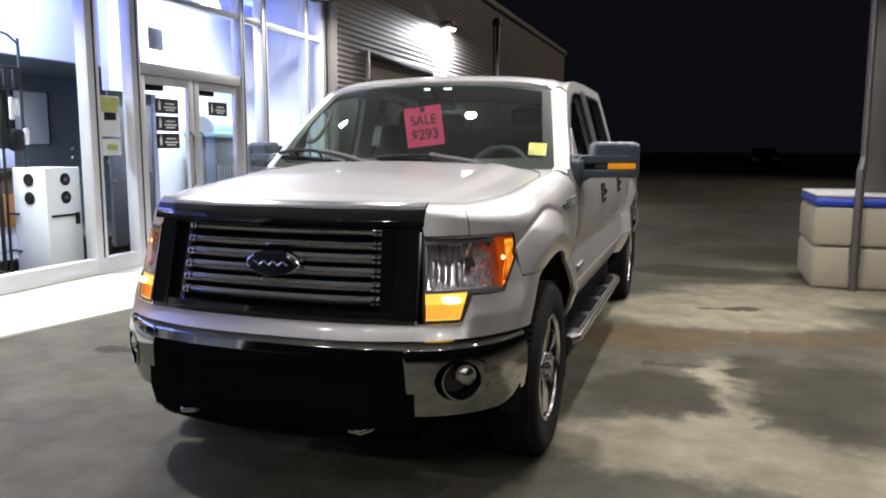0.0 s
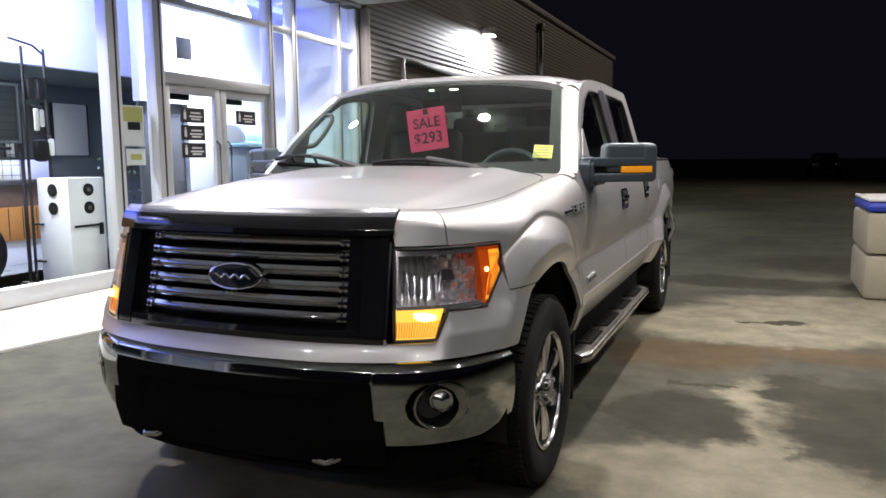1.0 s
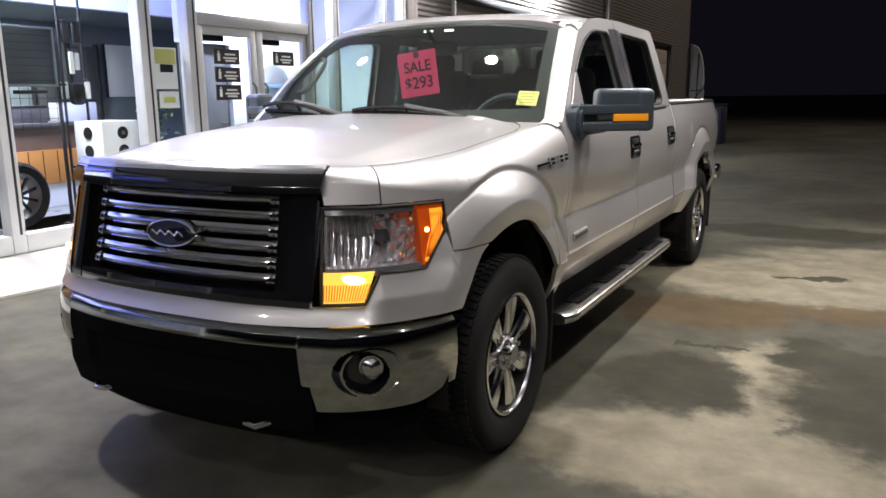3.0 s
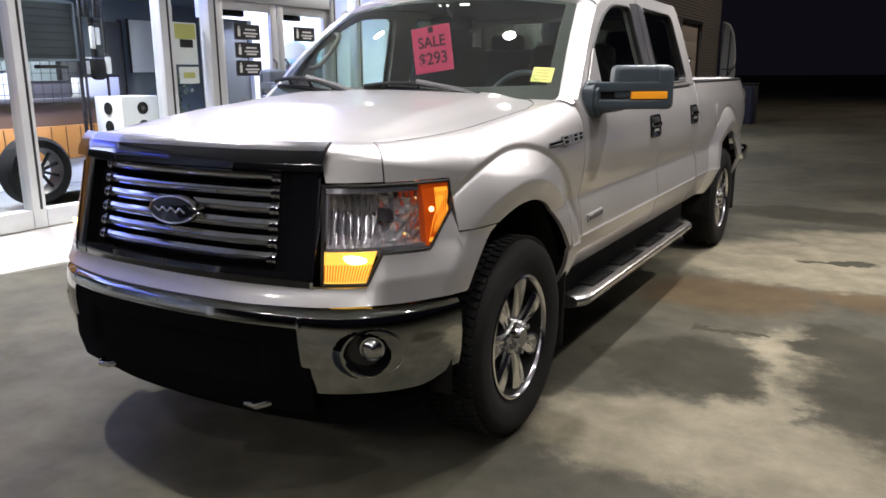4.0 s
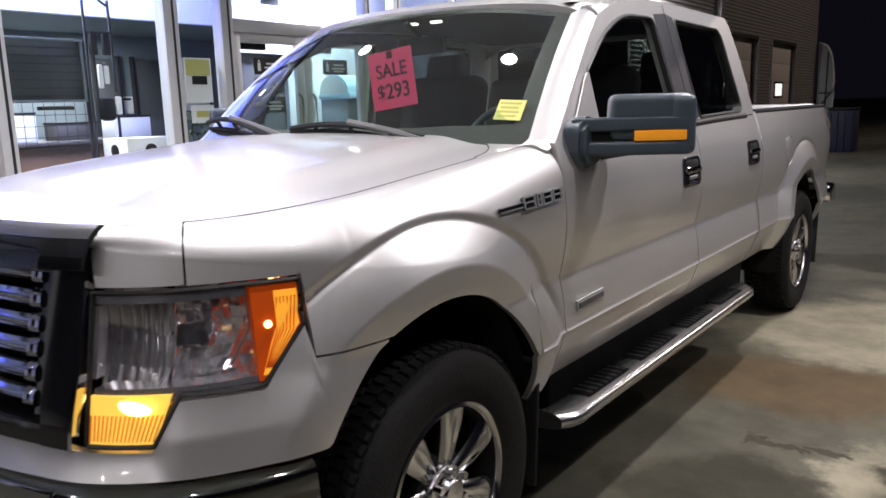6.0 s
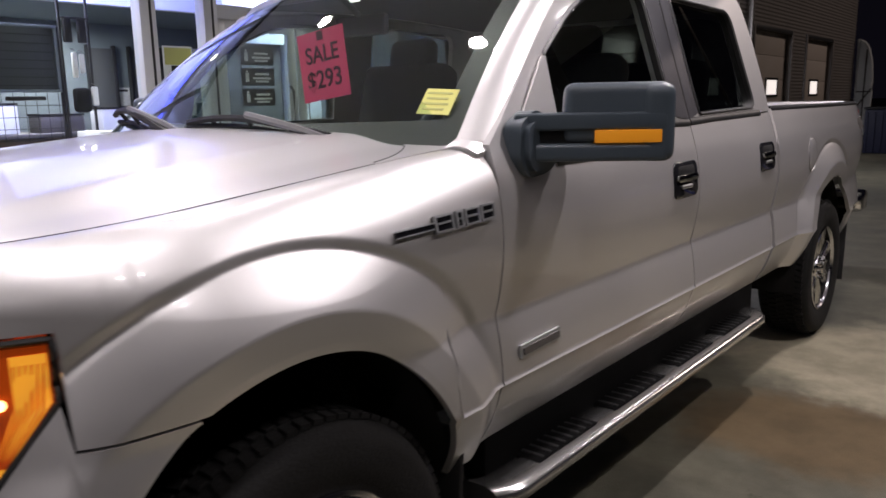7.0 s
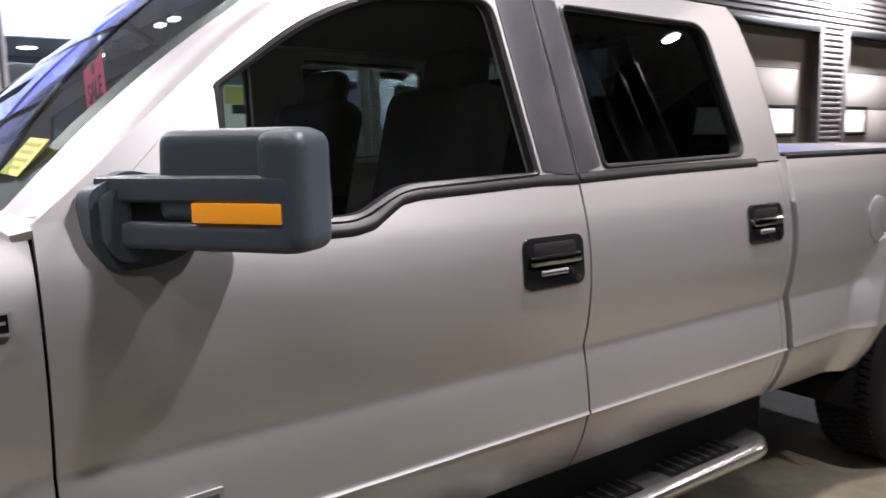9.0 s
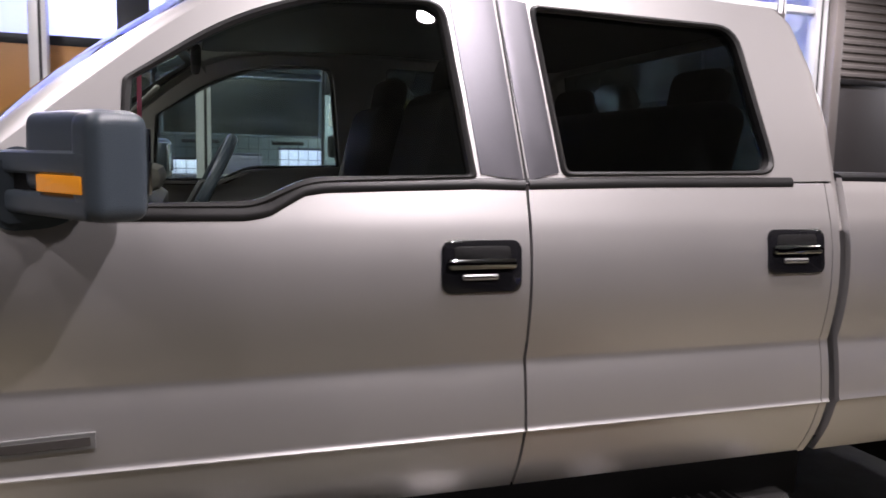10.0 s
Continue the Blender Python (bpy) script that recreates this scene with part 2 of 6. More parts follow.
def grid(f, nu, nv, sg=1, flange=0.0, skip=None, bm=None):
    """A sheet f(u, v) -> (place, outward way); mirrored in x for sg = -1; flange: depth of its folded rim."""
    bm = bm or bmesh.new()
    P = [[f(i / nu, j / nv) for j in range(nv + 1)] for i in range(nu + 1)]
    mir = Vector((sg, 1, 1))
    V = [[bm.verts.new(P[i][j][0] * mir) for j in range(nv + 1)] for i in range(nu + 1)]

    def quad(a, b, c, d):
        if (a.co - c.co).length > 1e-6 and (b.co - d.co).length > 1e-6:
            vs = []
            for v in ((a, b, c, d) if sg > 0 else (d, c, b, a)):
                if all((v.co - w.co).length > 1e-7 for w in vs):
                    vs.append(v)
            if len(vs) > 2:
                bm.faces.new(vs)

    for i in range(nu):
        for j in range(nv):
            if skip and skip((P[i][j][0] + P[i + 1][j + 1][0]) / 2):
                continue
            quad(V[i][j], V[i + 1][j], V[i + 1][j + 1], V[i][j + 1])
    if flange:
        rim = [(i, 0) for i in range(nu)] + [(nu, j) for j in range(nv)] + [(i, nv) for i in range(nu, 0, -1)] + [(0, j) for j in range(nv, 0, -1)]
        top = [bm.verts.new(P[i][j][0] * mir) for i, j in rim]
        low = [bm.verts.new((P[i][j][0] - P[i][j][1] * flange) * mir) for i, j in rim]
        for k in range(len(rim)):
            n = (k + 1) % len(rim)
            quad(top[n], top[k], low[k], low[n])
    return bm


def slab_yz(outline, x, depth, bevel=0.0, bm=None):
    """A plate cut to an outline of (y, z), its outer face at x, its depth towards -x."""
    bm = bm or bmesh.new()
    f = bm.faces.new([bm.verts.new((x, y, z)) for y, z in outline])
    bm.normal_update()
    if f.normal.x < 0:
        f.normal_flip()
    made = bmesh.ops.extrude_face_region(bm, geom=[f])
    for v in made["geom"]:
        if isinstance(v, bmesh.types.BMVert):
            v.co.x += depth
    bmesh.ops.translate(bm, verts=bm.verts, vec=(-depth, 0, 0))
    if bevel:
        bmesh.ops.bevel(bm, geom=[e for e in bm.edges if all(abs(v.co.x - x) < 1e-5 for v in e.verts)], offset=bevel, segments=2, affect="EDGES")
    bmesh.ops.recalc_face_normals(bm, faces=bm.faces)
    return bm


def letters(text, size, m, material, name, parent=None, bold=0.0, depth=0.001):
    """Raised writing in the built-in font; it lies in the pose's x-y plane, centred."""
    c = bpy.data.curves.new(name, "FONT")
    c.body, c.size, c.align_x, c.align_y, c.extrude, c.offset = text, size, "CENTER", "CENTER", depth, bold
    tmp = new(name, c)
    data = bpy.data.meshes.new_from_object(tmp.evaluated_get(bpy.context.evaluated_depsgraph_get()))
    bpy.data.objects.remove(tmp)
    data.transform(m)
    data.materials.clear()
    data.materials.append(material)
    ob = new(name, data)
    ob.parent = parent
    return ob


def smooth01(a, b, t):
    t = min(1.0, max(0.0, (t - a) / (b - a)))
    return t * t * (3 - 2 * t)


def lerp(a, b, t):
    return a + (b - a) * t


# ---- ground ----
STAINS_AND_SHADE = [  # dark patches: x, y, half sizes; the last paints the far lot's missing light
    (1.33, 1.08, 0.42, 0.40), (2.45, 1.25, 0.60, 0.78), (2.05, 1.75, 0.30, 0.34), (1.5, 5.85, 1.25, 0.42), (1.41, 1.69, 0.09, 0.06), (1.58, 1.77, 0.10, 0.04),
    (1.90, 3.72, 0.26, 0.07), (-2.33, 0.80, 0.14, 0.10), (3.6, 3.9, 0.5, 0.3), (2.9, -0.6, 0.5, 0.4), (4.6, 7.6, 3.0, 1.3)]
BROWN = [(1.30, 2.45, 0.55, 0.42), (2.2, 2.70, 0.45, 0.20), (3.2, 2.9, 0.6, 0.3)]
PALE = [(2.0, 0.25, 1.1, 0.42), (1.75, 1.15, 0.22, 0.75), (1.7, 3.6, 1.1, 0.75), (2.6, 4.6, 1.3, 0.55)]


def ground_mat():
    """Worn asphalt: pale dried crust, dark patches with painted far shade, brown mud, fine grain."""
    m, t, p = nodes_of("stained_asphalt")
    co = node(t, "ShaderNodeTexCoord")
    warp = node(t, "ShaderNodeTexNoise", Scale=2.6, Detail=9.0, Roughness=0.68)
    big = node(t, "ShaderNodeTexNoise", Scale=0.5, Detail=6.0, Roughness=0.55, Distortion=0.6)
    mid = node(t, "ShaderNodeTexNoise", Scale=3.4, Detail=7.0, Roughness=0.65)
    fine = node(t, "ShaderNodeTexNoise", Scale=140.0, Detail=2.0)
    for n in (warp, big, mid, fine):
        t.links.new(co.outputs["Object"], n.inputs["Vector"])
    shift = node(t, "ShaderNodeVectorMath")
    shift.operation = "MULTIPLY_ADD"
    shift.inputs[1].default_value = (0.70, 0.70, 0.0)
    t.links.new(warp.outputs["Color"], shift.inputs[0])
    t.links.new(co.outputs["Object"], shift.inputs[2])

    def blobs(spots, soft):
        last = None
        for x, y, a, b in spots:
            mp = node(t, "ShaderNodeMapping")
            mp.vector_type = "POINT"
            mp.inputs["Location"].default_value = (-(x + 0.35) / a, -(y + 0.35) / b, 0)
            mp.inputs["Scale"].default_value = (1 / a, 1 / b, 0)
            t.links.new(shift.outputs[0], mp.inputs["Vector"])
            ln = node(t, "ShaderNodeVectorMath")
            ln.operation = "LENGTH"
            t.links.new(mp.outputs[0], ln.inputs[0])
            r = node(t, "ShaderNodeMapRange")
            r.interpolation_type = "SMOOTHSTEP"
            r.inputs[1].default_value, r.inputs[2].default_value = 1.0 - soft, 1.0 + soft
            r.inputs[3].default_value, r.inputs[4].default_value = 1.0, 0.0
            t.links.new(ln.outputs["Value"], r.inputs[0])
            if last:
                mx = node(t, "ShaderNodeMath")
                mx.operation = "MAXIMUM"
                t.links.new(last.outputs[0], mx.inputs[0])
                t.links.new(r.outputs[0], mx.inputs[1])
                last = mx
            else:
                last = r
        return last

    def mixed(a, b, fac, how="MIX", amount=None):
        mx = node(t, "ShaderNodeMix")
        mx.data_type, mx.blend_type = "RGBA", how
        for k, q in ((6, a), (7, b)):
            if isinstance(q, tuple):
                mx.inputs[k].default_value = (*q, 1)
            else:
                t.links.new(q, mx.inputs[k])
        if fac is None:
            mx.inputs[0].default_value = amount
        else:
            t.links.new(fac, mx.inputs[0])
        return mx.outputs[2]

    ramp = node(t, "ShaderNodeValToRGB")
    ramp.color_ramp.elements[0].position, ramp.color_ramp.elements[1].position = 0.36, 0.64
    ramp.color_ramp.elements[0].color, ramp.color_ramp.elements[1].color = (0.060, 0.058, 0.044, 1), (0.112, 0.104, 0.074, 1)
    t.links.new(big.outputs[0], ramp.inputs[0])
    dark, brown, pale = blobs(STAINS_AND_SHADE, 0.22), blobs(BROWN, 0.28), blobs(PALE, 0.20)
    col = mixed(ramp.outputs[0], (0.235, 0.210, 0.150), pale.outputs[0])
    col = mixed(col, (0.088, 0.062, 0.032), brown.outputs[0])
    col = mixed(col, (0.042, 0.039, 0.025), dark.outputs[0])
    ramp2 = node(t, "ShaderNodeValToRGB")
    ramp2.color_ramp.elements[0].position, ramp2.color_ramp.elements[1].position = 0.38, 0.64
    ramp2.color_ramp.elements[0].color, ramp2.color_ramp.elements[1].color = (0.70, 0.70, 0.68, 1), (1.10, 1.10, 1.10, 1)
    t.links.new(mid.outputs[0], ramp2.inputs[0])
    col = mixed(col, ramp2.outputs[0], None, "MULTIPLY", 1.0)
    t.links.new(col, p.inputs["Base Color"])
    r = node(t, "ShaderNodeMapRange")
    r.inputs[3].default_value, r.inputs[4].default_value = 0.64, 0.72
    t.links.new(dark.outputs[0], r.inputs[0])
    t.links.new(r.outputs[0], p.inputs["Roughness"])
    p.inputs["Specular IOR Level"].default_value = 0.22
    b = node(t, "ShaderNodeBump", Strength=0.35, Distance=0.004)
    t.links.new(fine.outputs[0], b.inputs["Height"])
    t.links.new(b.outputs[0], p.inputs["Normal"])
    return m


bm = bmesh.new()
bmesh.ops.create_grid(bm, x_segments=8, y_segments=8, size=300)
tagged(add_ob("ground", bm, ground_mat()), "stained asphalt lot with pale dried patches", "ground", kind="structure")

FX, WX = -4.2, -4.1          # planes of the glass front and of the service wall
WALK = 0.14
# its outer edge slopes down to the drive and runs slightly askew
bm = bmesh.new()
prev = None
for y, x in ((-16.3, -5.2), (-7.0, -4.60), (2.0, -3.115), (7.7, -3.02)):
    ring = [bm.verts.new(q) for q in ((x, y, -0.02), (x, y, 0.018), (max(x - 0.5, -4.12) if x > -4.0 else x - 0.05, y, WALK * (1 if x > -4.0 else 0.3)), (-5.9, y, WALK), (-5.9, y, -0.02))]
    if prev:
        for k in range(5):
            bm.faces.new((prev[k], ring[k], ring[(k + 1) % 5], prev[(k + 1) % 5]))
    else:
        bm.faces.new(ring)
    prev = ring
bm.faces.new(prev[::-1])
bmesh.ops.recalc_face_normals(bm, faces=bm.faces)
tagged(add_ob("pavement", bm, CONCRETE, smooth=30), "pale concrete walk along the glass front", "pavement", kind="structure")

# ---- canopy ----
bm = box((10.2, 15.0, 0.5), (0.95, 0.25, SOFFIT + 0.25), 0.0)
tagged(add_ob("ceiling", bm, SOFFIT_MAT), "grey canopy soffit over the drive", "ceiling", kind="structure")
for x, y, power in DOWNLIGHTS:
    # the added lamps get the same fitting
    dl = thing("downlight", "round recessed canopy downlight, lit; part of the set is added", "light", (x, y, SOFFIT), "canopy downlights")
    part("diffuser", cyl(0.076, 0.012, (0, 0, -0.008), n=28), LAMP_FACE, dl)
    bm = bmesh.new()
    a = [[bm.verts.new((r * math.cos(k * math.pi / 14), r * math.sin(k * math.pi / 14), h)) for k in range(28)] for r, h in ((0.077, -0.002), (0.084, -0.018), (0.112, -0.016), (0.118, 0.0))]
    for p, q in zip(a, a[1:]):
        for k in range(28):
            bm.faces.new((p[k], q[k], q[(k + 1) % 28], p[(k + 1) % 28]))
    part("trim_ring", bm, WHITE_GLOSS, dl)

# ---- glass front ----
def sheet_x(x, y0, y1, z0, z1):
    """One pane that faces the drive."""
    bm = bmesh.new()
    bm.faces.new([bm.verts.new(q) for q in ((x, y0, z0), (x, y1, z0), (x, y1, z1), (x, y0, z1))])
    return bm



MULLIONS = [(-5.85, 0.13), (-4.40, 0.13), (-2.95, 0.13), (-1.45, 0.13), (0.0, 0.13), (1.235, 0.12), (2.76, 0.15), (3.38, 0.14), (5.40, 0.10), (5.94, 0.12), (7.14, 0.09), (7.66, 0.10)]
TOP, BASE = 3.72, 0.30
front = tagged(new("wall_west"), "aluminium and glass showroom front", "glass wall", kind="structure")
for y, w in MULLIONS:
    part("mullion", box((0.14, w, TOP - 0.14), (FX - 0.03, y, (TOP + 0.14) / 2), 0.006), FRAME_ALU, front)
    part("mullion_gasket", box((0.02, 0.024, TOP - BASE), (FX + 0.034, y + 0.14 * w, (TOP + BASE) / 2), 0.004), SEAL, front)
ys = [y for y, w in MULLIONS]
for a, b in zip(ys, ys[1:]):
    door = a == 3.38
    w = b - a - 0.15
    c = (a + b) / 2
    if not door:
        part("bottom_rail", box((0.12, w + 0.02, BASE - 0.14), (FX - 0.02, c, (BASE + 0.14) / 2), 0.006), FRAME_ALU, front)
    part("transom", box((0.12, w + 0.02, 0.07), (FX - 0.03, c, 3.085), 0.005), FRAME_ALU, front)
    if door:
        part("transom", box((0.12, w + 0.02, 0.12), (FX - 0.03, c, 2.27), 0.005), FRAME_ALU, front)
        zs = ((2.33, 3.05), (3.12, TOP))
    else:
        zs = ((BASE, 3.05), (3.12, TOP))
    for z0, z1 in zs:
        g = part("pane", sheet_x(FX - 0.035, c - w / 2 - 0.015, c + w / 2 + 0.015, z0, z1), GLASS_CLEAR, front)
        g.visible_shadow = False
part("head_rail", box((0.20, 13.7, 0.10), (FX, 0.88, TOP + 0.0), 0.01), SIGN_BLACK, front)

# ---- double entrance door ----
for k, (y0, y1) in enumerate(((3.455, 4.385), (4.405, 5.345))):
    d = tagged(new("door_%d" % (k + 1)), "aluminium-framed glass entrance door, closed", "door", kind="structure")
    d.location = (FX - 0.03, 0, 0)
    for y in (y0 + 0.05, y1 - 0.05):
        part("stile", box((0.05, 0.10, 2.06), (0, y, 1.18), 0.004), FRAME_ALU, d)
    for z, h in ((0.25, 0.20), (2.16, 0.10)):
        part("rail", box((0.05, y1 - y0 - 0.2, h), (0, (y0 + y1) / 2, z), 0.004), FRAME_ALU, d)
    g = part("pane", sheet_x(0, y0 + 0.095, y1 - 0.095, 0.34, 2.12), GLASS_CLEAR, d)
    g.visible_shadow = False
    part("door_closer", box((0.06, 0.34, 0.07), (-0.055, y0 + 0.30, 2.085), 0.01), BLACK, d)
    yh = y1 - 0.09 if k == 0 else y0 + 0.09
    part("pull_handle", tube([(0.03, yh, 0.95), (0.075, yh, 1.0), (0.075, yh, 1.55), (0.03, yh, 1.60)], 0.014, 8), STEEL, d)


def wall_sign(y0, y1, z0, z1):
    s = thing("door_sign", "small black notice with white lines stuck on the glass door", "sign", (FX + 0.0, 0, 0), "notices on the doors")
    part("board", box((0.006, y1 - y0, z1 - z0), (0, (y0 + y1) / 2, (z0 + z1) / 2)), SIGN_BLACK, s)
    w, h = y1 - y0, z1 - z0
    part("figure", box((0.002, 0.10 * w, 0.5 * h), (0.0042, y0 + 0.17 * w, z0 + 0.46 * h), 0.0), PAPER, s)
    part("figure_head", cyl(0.07 * h, 0.002, (0.0042, y0 + 0.17 * w, z0 + 0.80 * h), "X", 12), PAPER, s)
    for q, a in ((0.66, 0.42), (0.42, 0.55), (0.24, 0.40)):
        part("text_bar", box((0.002, a * w, 0.11 * h), (0.0042, y0 + 0.62 * w, z0 + q * h)), PAPER, s)


for z in (1.800, 1.605, 1.410):
    wall_sign(3.70, 4.09, z, z + 0.165)
wall_sign(4.67, 5.05, 1.81, 1.975)
po = thing("poster", "yellow and white notice with a dark picture, taped inside the glass", "poster", (-4.30, 0, 0))
part("sheet", box((0.004, 0.30, 0.42), (0, 3.10, 1.74)), PAPER, po)
part("yellow_block", box((0.002, 0.27, 0.15), (0.0035, 3.10, 1.86)), OLIVE, po)
part("picture", box((0.002, 0.17, 0.08), (0.0035, 3.11, 1.74)), SIGN_BLACK, po)
po = thing("poster", "small pale notice taped inside the glass", "poster", (-4.30, 0, 0))
part("sheet", box((0.004, 0.26, 0.17), (0, 3.12, 1.42)), PAPER, po)
part("picture", box((0.002, 0.15, 0.06), (0.0035, 3.12, 1.42)), OLIVE, po)

# ---- showroom behind the glass ----
def wall(name, size, at, material, label, category="wall"):
    return tagged(add_ob(name, box(size, at), material), label, category, kind="structure")


wall("floor", (9.0, 14.2, 0.10), (-8.8, 0.6, 0.09), TILE, "grey tiled showroom floor", "floor")
wall("wall_back", (0.2, 14.2, 3.8), (-11.2, 0.6, 1.9), DARK_WALL, "slate-coloured back wall of the showroom")
wall("wall_south", (7.0, 0.2, 3.8), (-7.7, -6.5, 1.9), WHITE_WALL, "white side wall of the showroom")
wall("wall_north", (7.0, 0.15, 3.8), (-7.7, 7.80, 1.9), WHITE_WALL, "white end wall of the showroom")
wall("bulkhead", (0.12, 14.0, 1.25), (-6.3, 0.6, 3.14), WHITE_WALL, "white bulkhead above the sales floor", "bulkhead")
wall("ceiling_low", (4.9, 14.2, 0.1), (-8.75, 0.6, 2.57), DARK_WALL, "grey lowered ceiling of the sales floor", "ceiling")
wall("ceiling_high", (7.0, 14.2, 0.1), (-7.7, 0.6, 3.82), WHITE_WALL, "white showroom ceiling", "ceiling")
wall("vestibule_wall", (0.12, 2.42, 3.6), (-5.55, 6.52, 1.9), WHITE_WALL, "white partition inside the entrance")
wall("vestibule_lintel", (0.12, 0.85, 1.58), (-5.55, 4.885, 2.92), WHITE_WALL, "white wall above the inner doorway")
wall("partition", (0.12, 6.9, 2.45), (-8.2, 4.2, 1.35), DARK_WALL, "slate partition behind the sales counter")
wall("cove", (0.07, 12.6, 0.07), (-6.13, 1.2, 3.70), BLUE_GLOW, "blue lit cove along the bulkhead", "cove light")
wall("cove_end", (0.07, 2.4, 0.07), (-5.38, 6.49, 3.70), BLUE_GLOW, "blue lit cove on the partition", "cove light")

ct = thing("sales_counter", "long counter with orange wood front and grey top", "counter", (-6.95, 1.9, WALK))
part("front_panel", box((0.05, 4.6, 0.40), (0.42, 0, 0.50), 0.005), WOOD, ct)
for k in range(24):
    part("panel_groove", box((0.006, 0.008, 0.38), (0.446, -2.2 + k * 0.19, 0.50)), BLACK, ct)
part("base", box((0.8, 4.6, 0.30), (0, 0, 0.15), 0.005), WHITE_GLOSS, ct)
part("carcass", box((0.8, 4.6, 0.66), (0, 0, 0.64), 0.005), BROWN_WOOD, ct)
part("worktop", box((0.95, 4.7, 0.05), (0, 0, 1.0), 0.01), STEEL, ct)
for k, (y, h) in enumerate(((-1.5, 0.28), (-0.9, 0.16), (-0.2, 0.22), (0.5, 0.30), (1.2, 0.18), (1.9, 0.24))):
    b = thing("display_box", "small clear and white display case on the counter", "box", (-6.80, y + 1.9, WALK + 1.025))
    part("case", box((0.30, 0.48, h), (0, 0, h / 2), 0.01), WHITE_GLOSS if k % 2 else STEEL, b)
    part("case_lid", box((0.31, 0.49, 0.025), (0, 0, h + 0.012), 0.004), SIGN_BLACK, b)

cb = thing("white_cabinet", "white enamel cabinet with dark round vents", "cabinet", (-4.69, 2.62, WALK))
part("body", box((0.42, 0.44, 1.08), (0, 0, 0.54), 0.012), WHITE_GLOSS, cb)
for y in (0.02,):
    for z in (0.96, 0.78):
        part("vent", cyl(0.062, 0.012, (0.212, y, z), "X", 22), BLACK, cb)
        part("vent_hub", cyl(0.022, 0.014, (0.216, y, z), "X", 14), STEEL, cb)
for z in (0.96, 0.78):
    part("vent", cyl(0.062, 0.012, (0, -0.222, z), "Y", 22), BLACK, cb)
part("latch_bar", box((0.02, 0.34, 0.022), (0.218, 0, 0.60), 0.004), BLACK, cb)
part("latch", box((0.03, 0.04, 0.12), (0.222, 0.15, 0.56), 0.006), BLACK, cb)


def show_wheel(x, y, r):
    w = thing("spare_tyre_display", "black alloy wheel with tyre shown on the floor", "tyre", (x, y, WALK + r))
    def ring(prof, n, nm, mat):
        bm = bmesh.new()
        a = [[bm.verts.new((h, q * math.cos(k * 2 * math.pi / n), q * math.sin(k * 2 * math.pi / n))) for k in range(n)] for q, h in prof]
        for p, q in zip(a, a[1:]):
            for k in range(n):
                bm.faces.new((p[k], p[(k + 1) % n], q[(k + 1) % n], q[k]))
        bmesh.ops.recalc_face_normals(bm, faces=bm.faces)
        part(nm, bm, mat, w)
    ring([(r * 0.68, 0.10), (r * 0.9, 0.115), (r, 0.08), (r, -0.08), (r * 0.9, -0.115), (r * 0.68, -0.10)], 40, "tyre", RUBBER)
    ring([(r * 0.70, 0.10), (r * 0.66, 0.105), (r * 0.62, 0.05), (r * 0.62, -0.08)], 40, "rim", STEEL)
    for k in range(10):
        th = k * math.pi / 5
        part("spoke", box((0.03, 0.03, r * 0.62), (0.06, 0, 0), 0.006, m=None), GLOSS_BLACK, w).matrix_local = Matrix.Rotation(th, 4, "X") @ Matrix.Translation((0, 0, r * 0.31))
    part("hub", cyl(r * 0.14, 0.08, (0.05, 0, 0), "X", 16), GLOSS_BLACK, w)


show_wheel(-5.35, 1.97, 0.345)

wb = thing("whiteboard", "white board in a thin dark frame on the wall", "board", (-6.98, 2.55, 1.75))
wb.location = (-8.12, 5.72, 1.86)
part("board", box((0.02, 0.62, 0.78), (0, 0, 0), 0.004), PAPER, wb)
for y in (-0.325, 0.325):
    part("frame_side", box((0.03, 0.03, 0.80), (0, y, 0), 0.004), SIGN_BLACK, wb)
rk = thing("wall_rack", "tall dark display rack with hanging goods", "rack", (-4.95, 2.50, WALK))
for y in (-0.13, 0.12):
    part("upright", box((0.025, 0.020, 2.36), (0, y, 1.18), 0.004), SIGN_BLACK, rk)
part("top_bar", tube([(0, -0.26, 2.42), (0, 0.0, 2.38), (0, 0.12, 2.30)], 0.012, 6), SIGN_BLACK, rk)
part("hook_bar", box((0.03, 0.24, 0.02), (0.02, 0, 2.06), 0.004), SIGN_BLACK, rk)
for y in (-0.075, 0.055):
    part("header", box((0.05, 0.070, 0.21), (0.02, y, 1.955), 0.012), SIGN_BLACK, rk)
rack_goods = [(-0.05, 0.050, 1.655, 0.22, PAPER), (0.015, 0.045, 1.67, 0.17, PAPER), (0.105, 0.060, 1.385, 0.17, PAPER)]
for y, w, z, h, mat in rack_goods:
    part("hung_goods", box((0.03, w, h), (0.05, y, z), 0.012), mat, rk)
    part("hook", tube([(0.0, y, z + h / 2 + 0.03), (0.06, y, z + h / 2 + 0.02), (0.05, y, z + h / 2)], 0.004, 5), STEEL, rk)
part("dark_goods", box((0.10, 0.15, 0.22), (0.04, -0.01, 1.35), 0.04), BLACK, rk)
for z in (0.25, 0.62):
    part("rack_shelf", box((0.16, 0.24, 0.018), (0.04, 0, z), 0.004), SIGN_BLACK, rk)

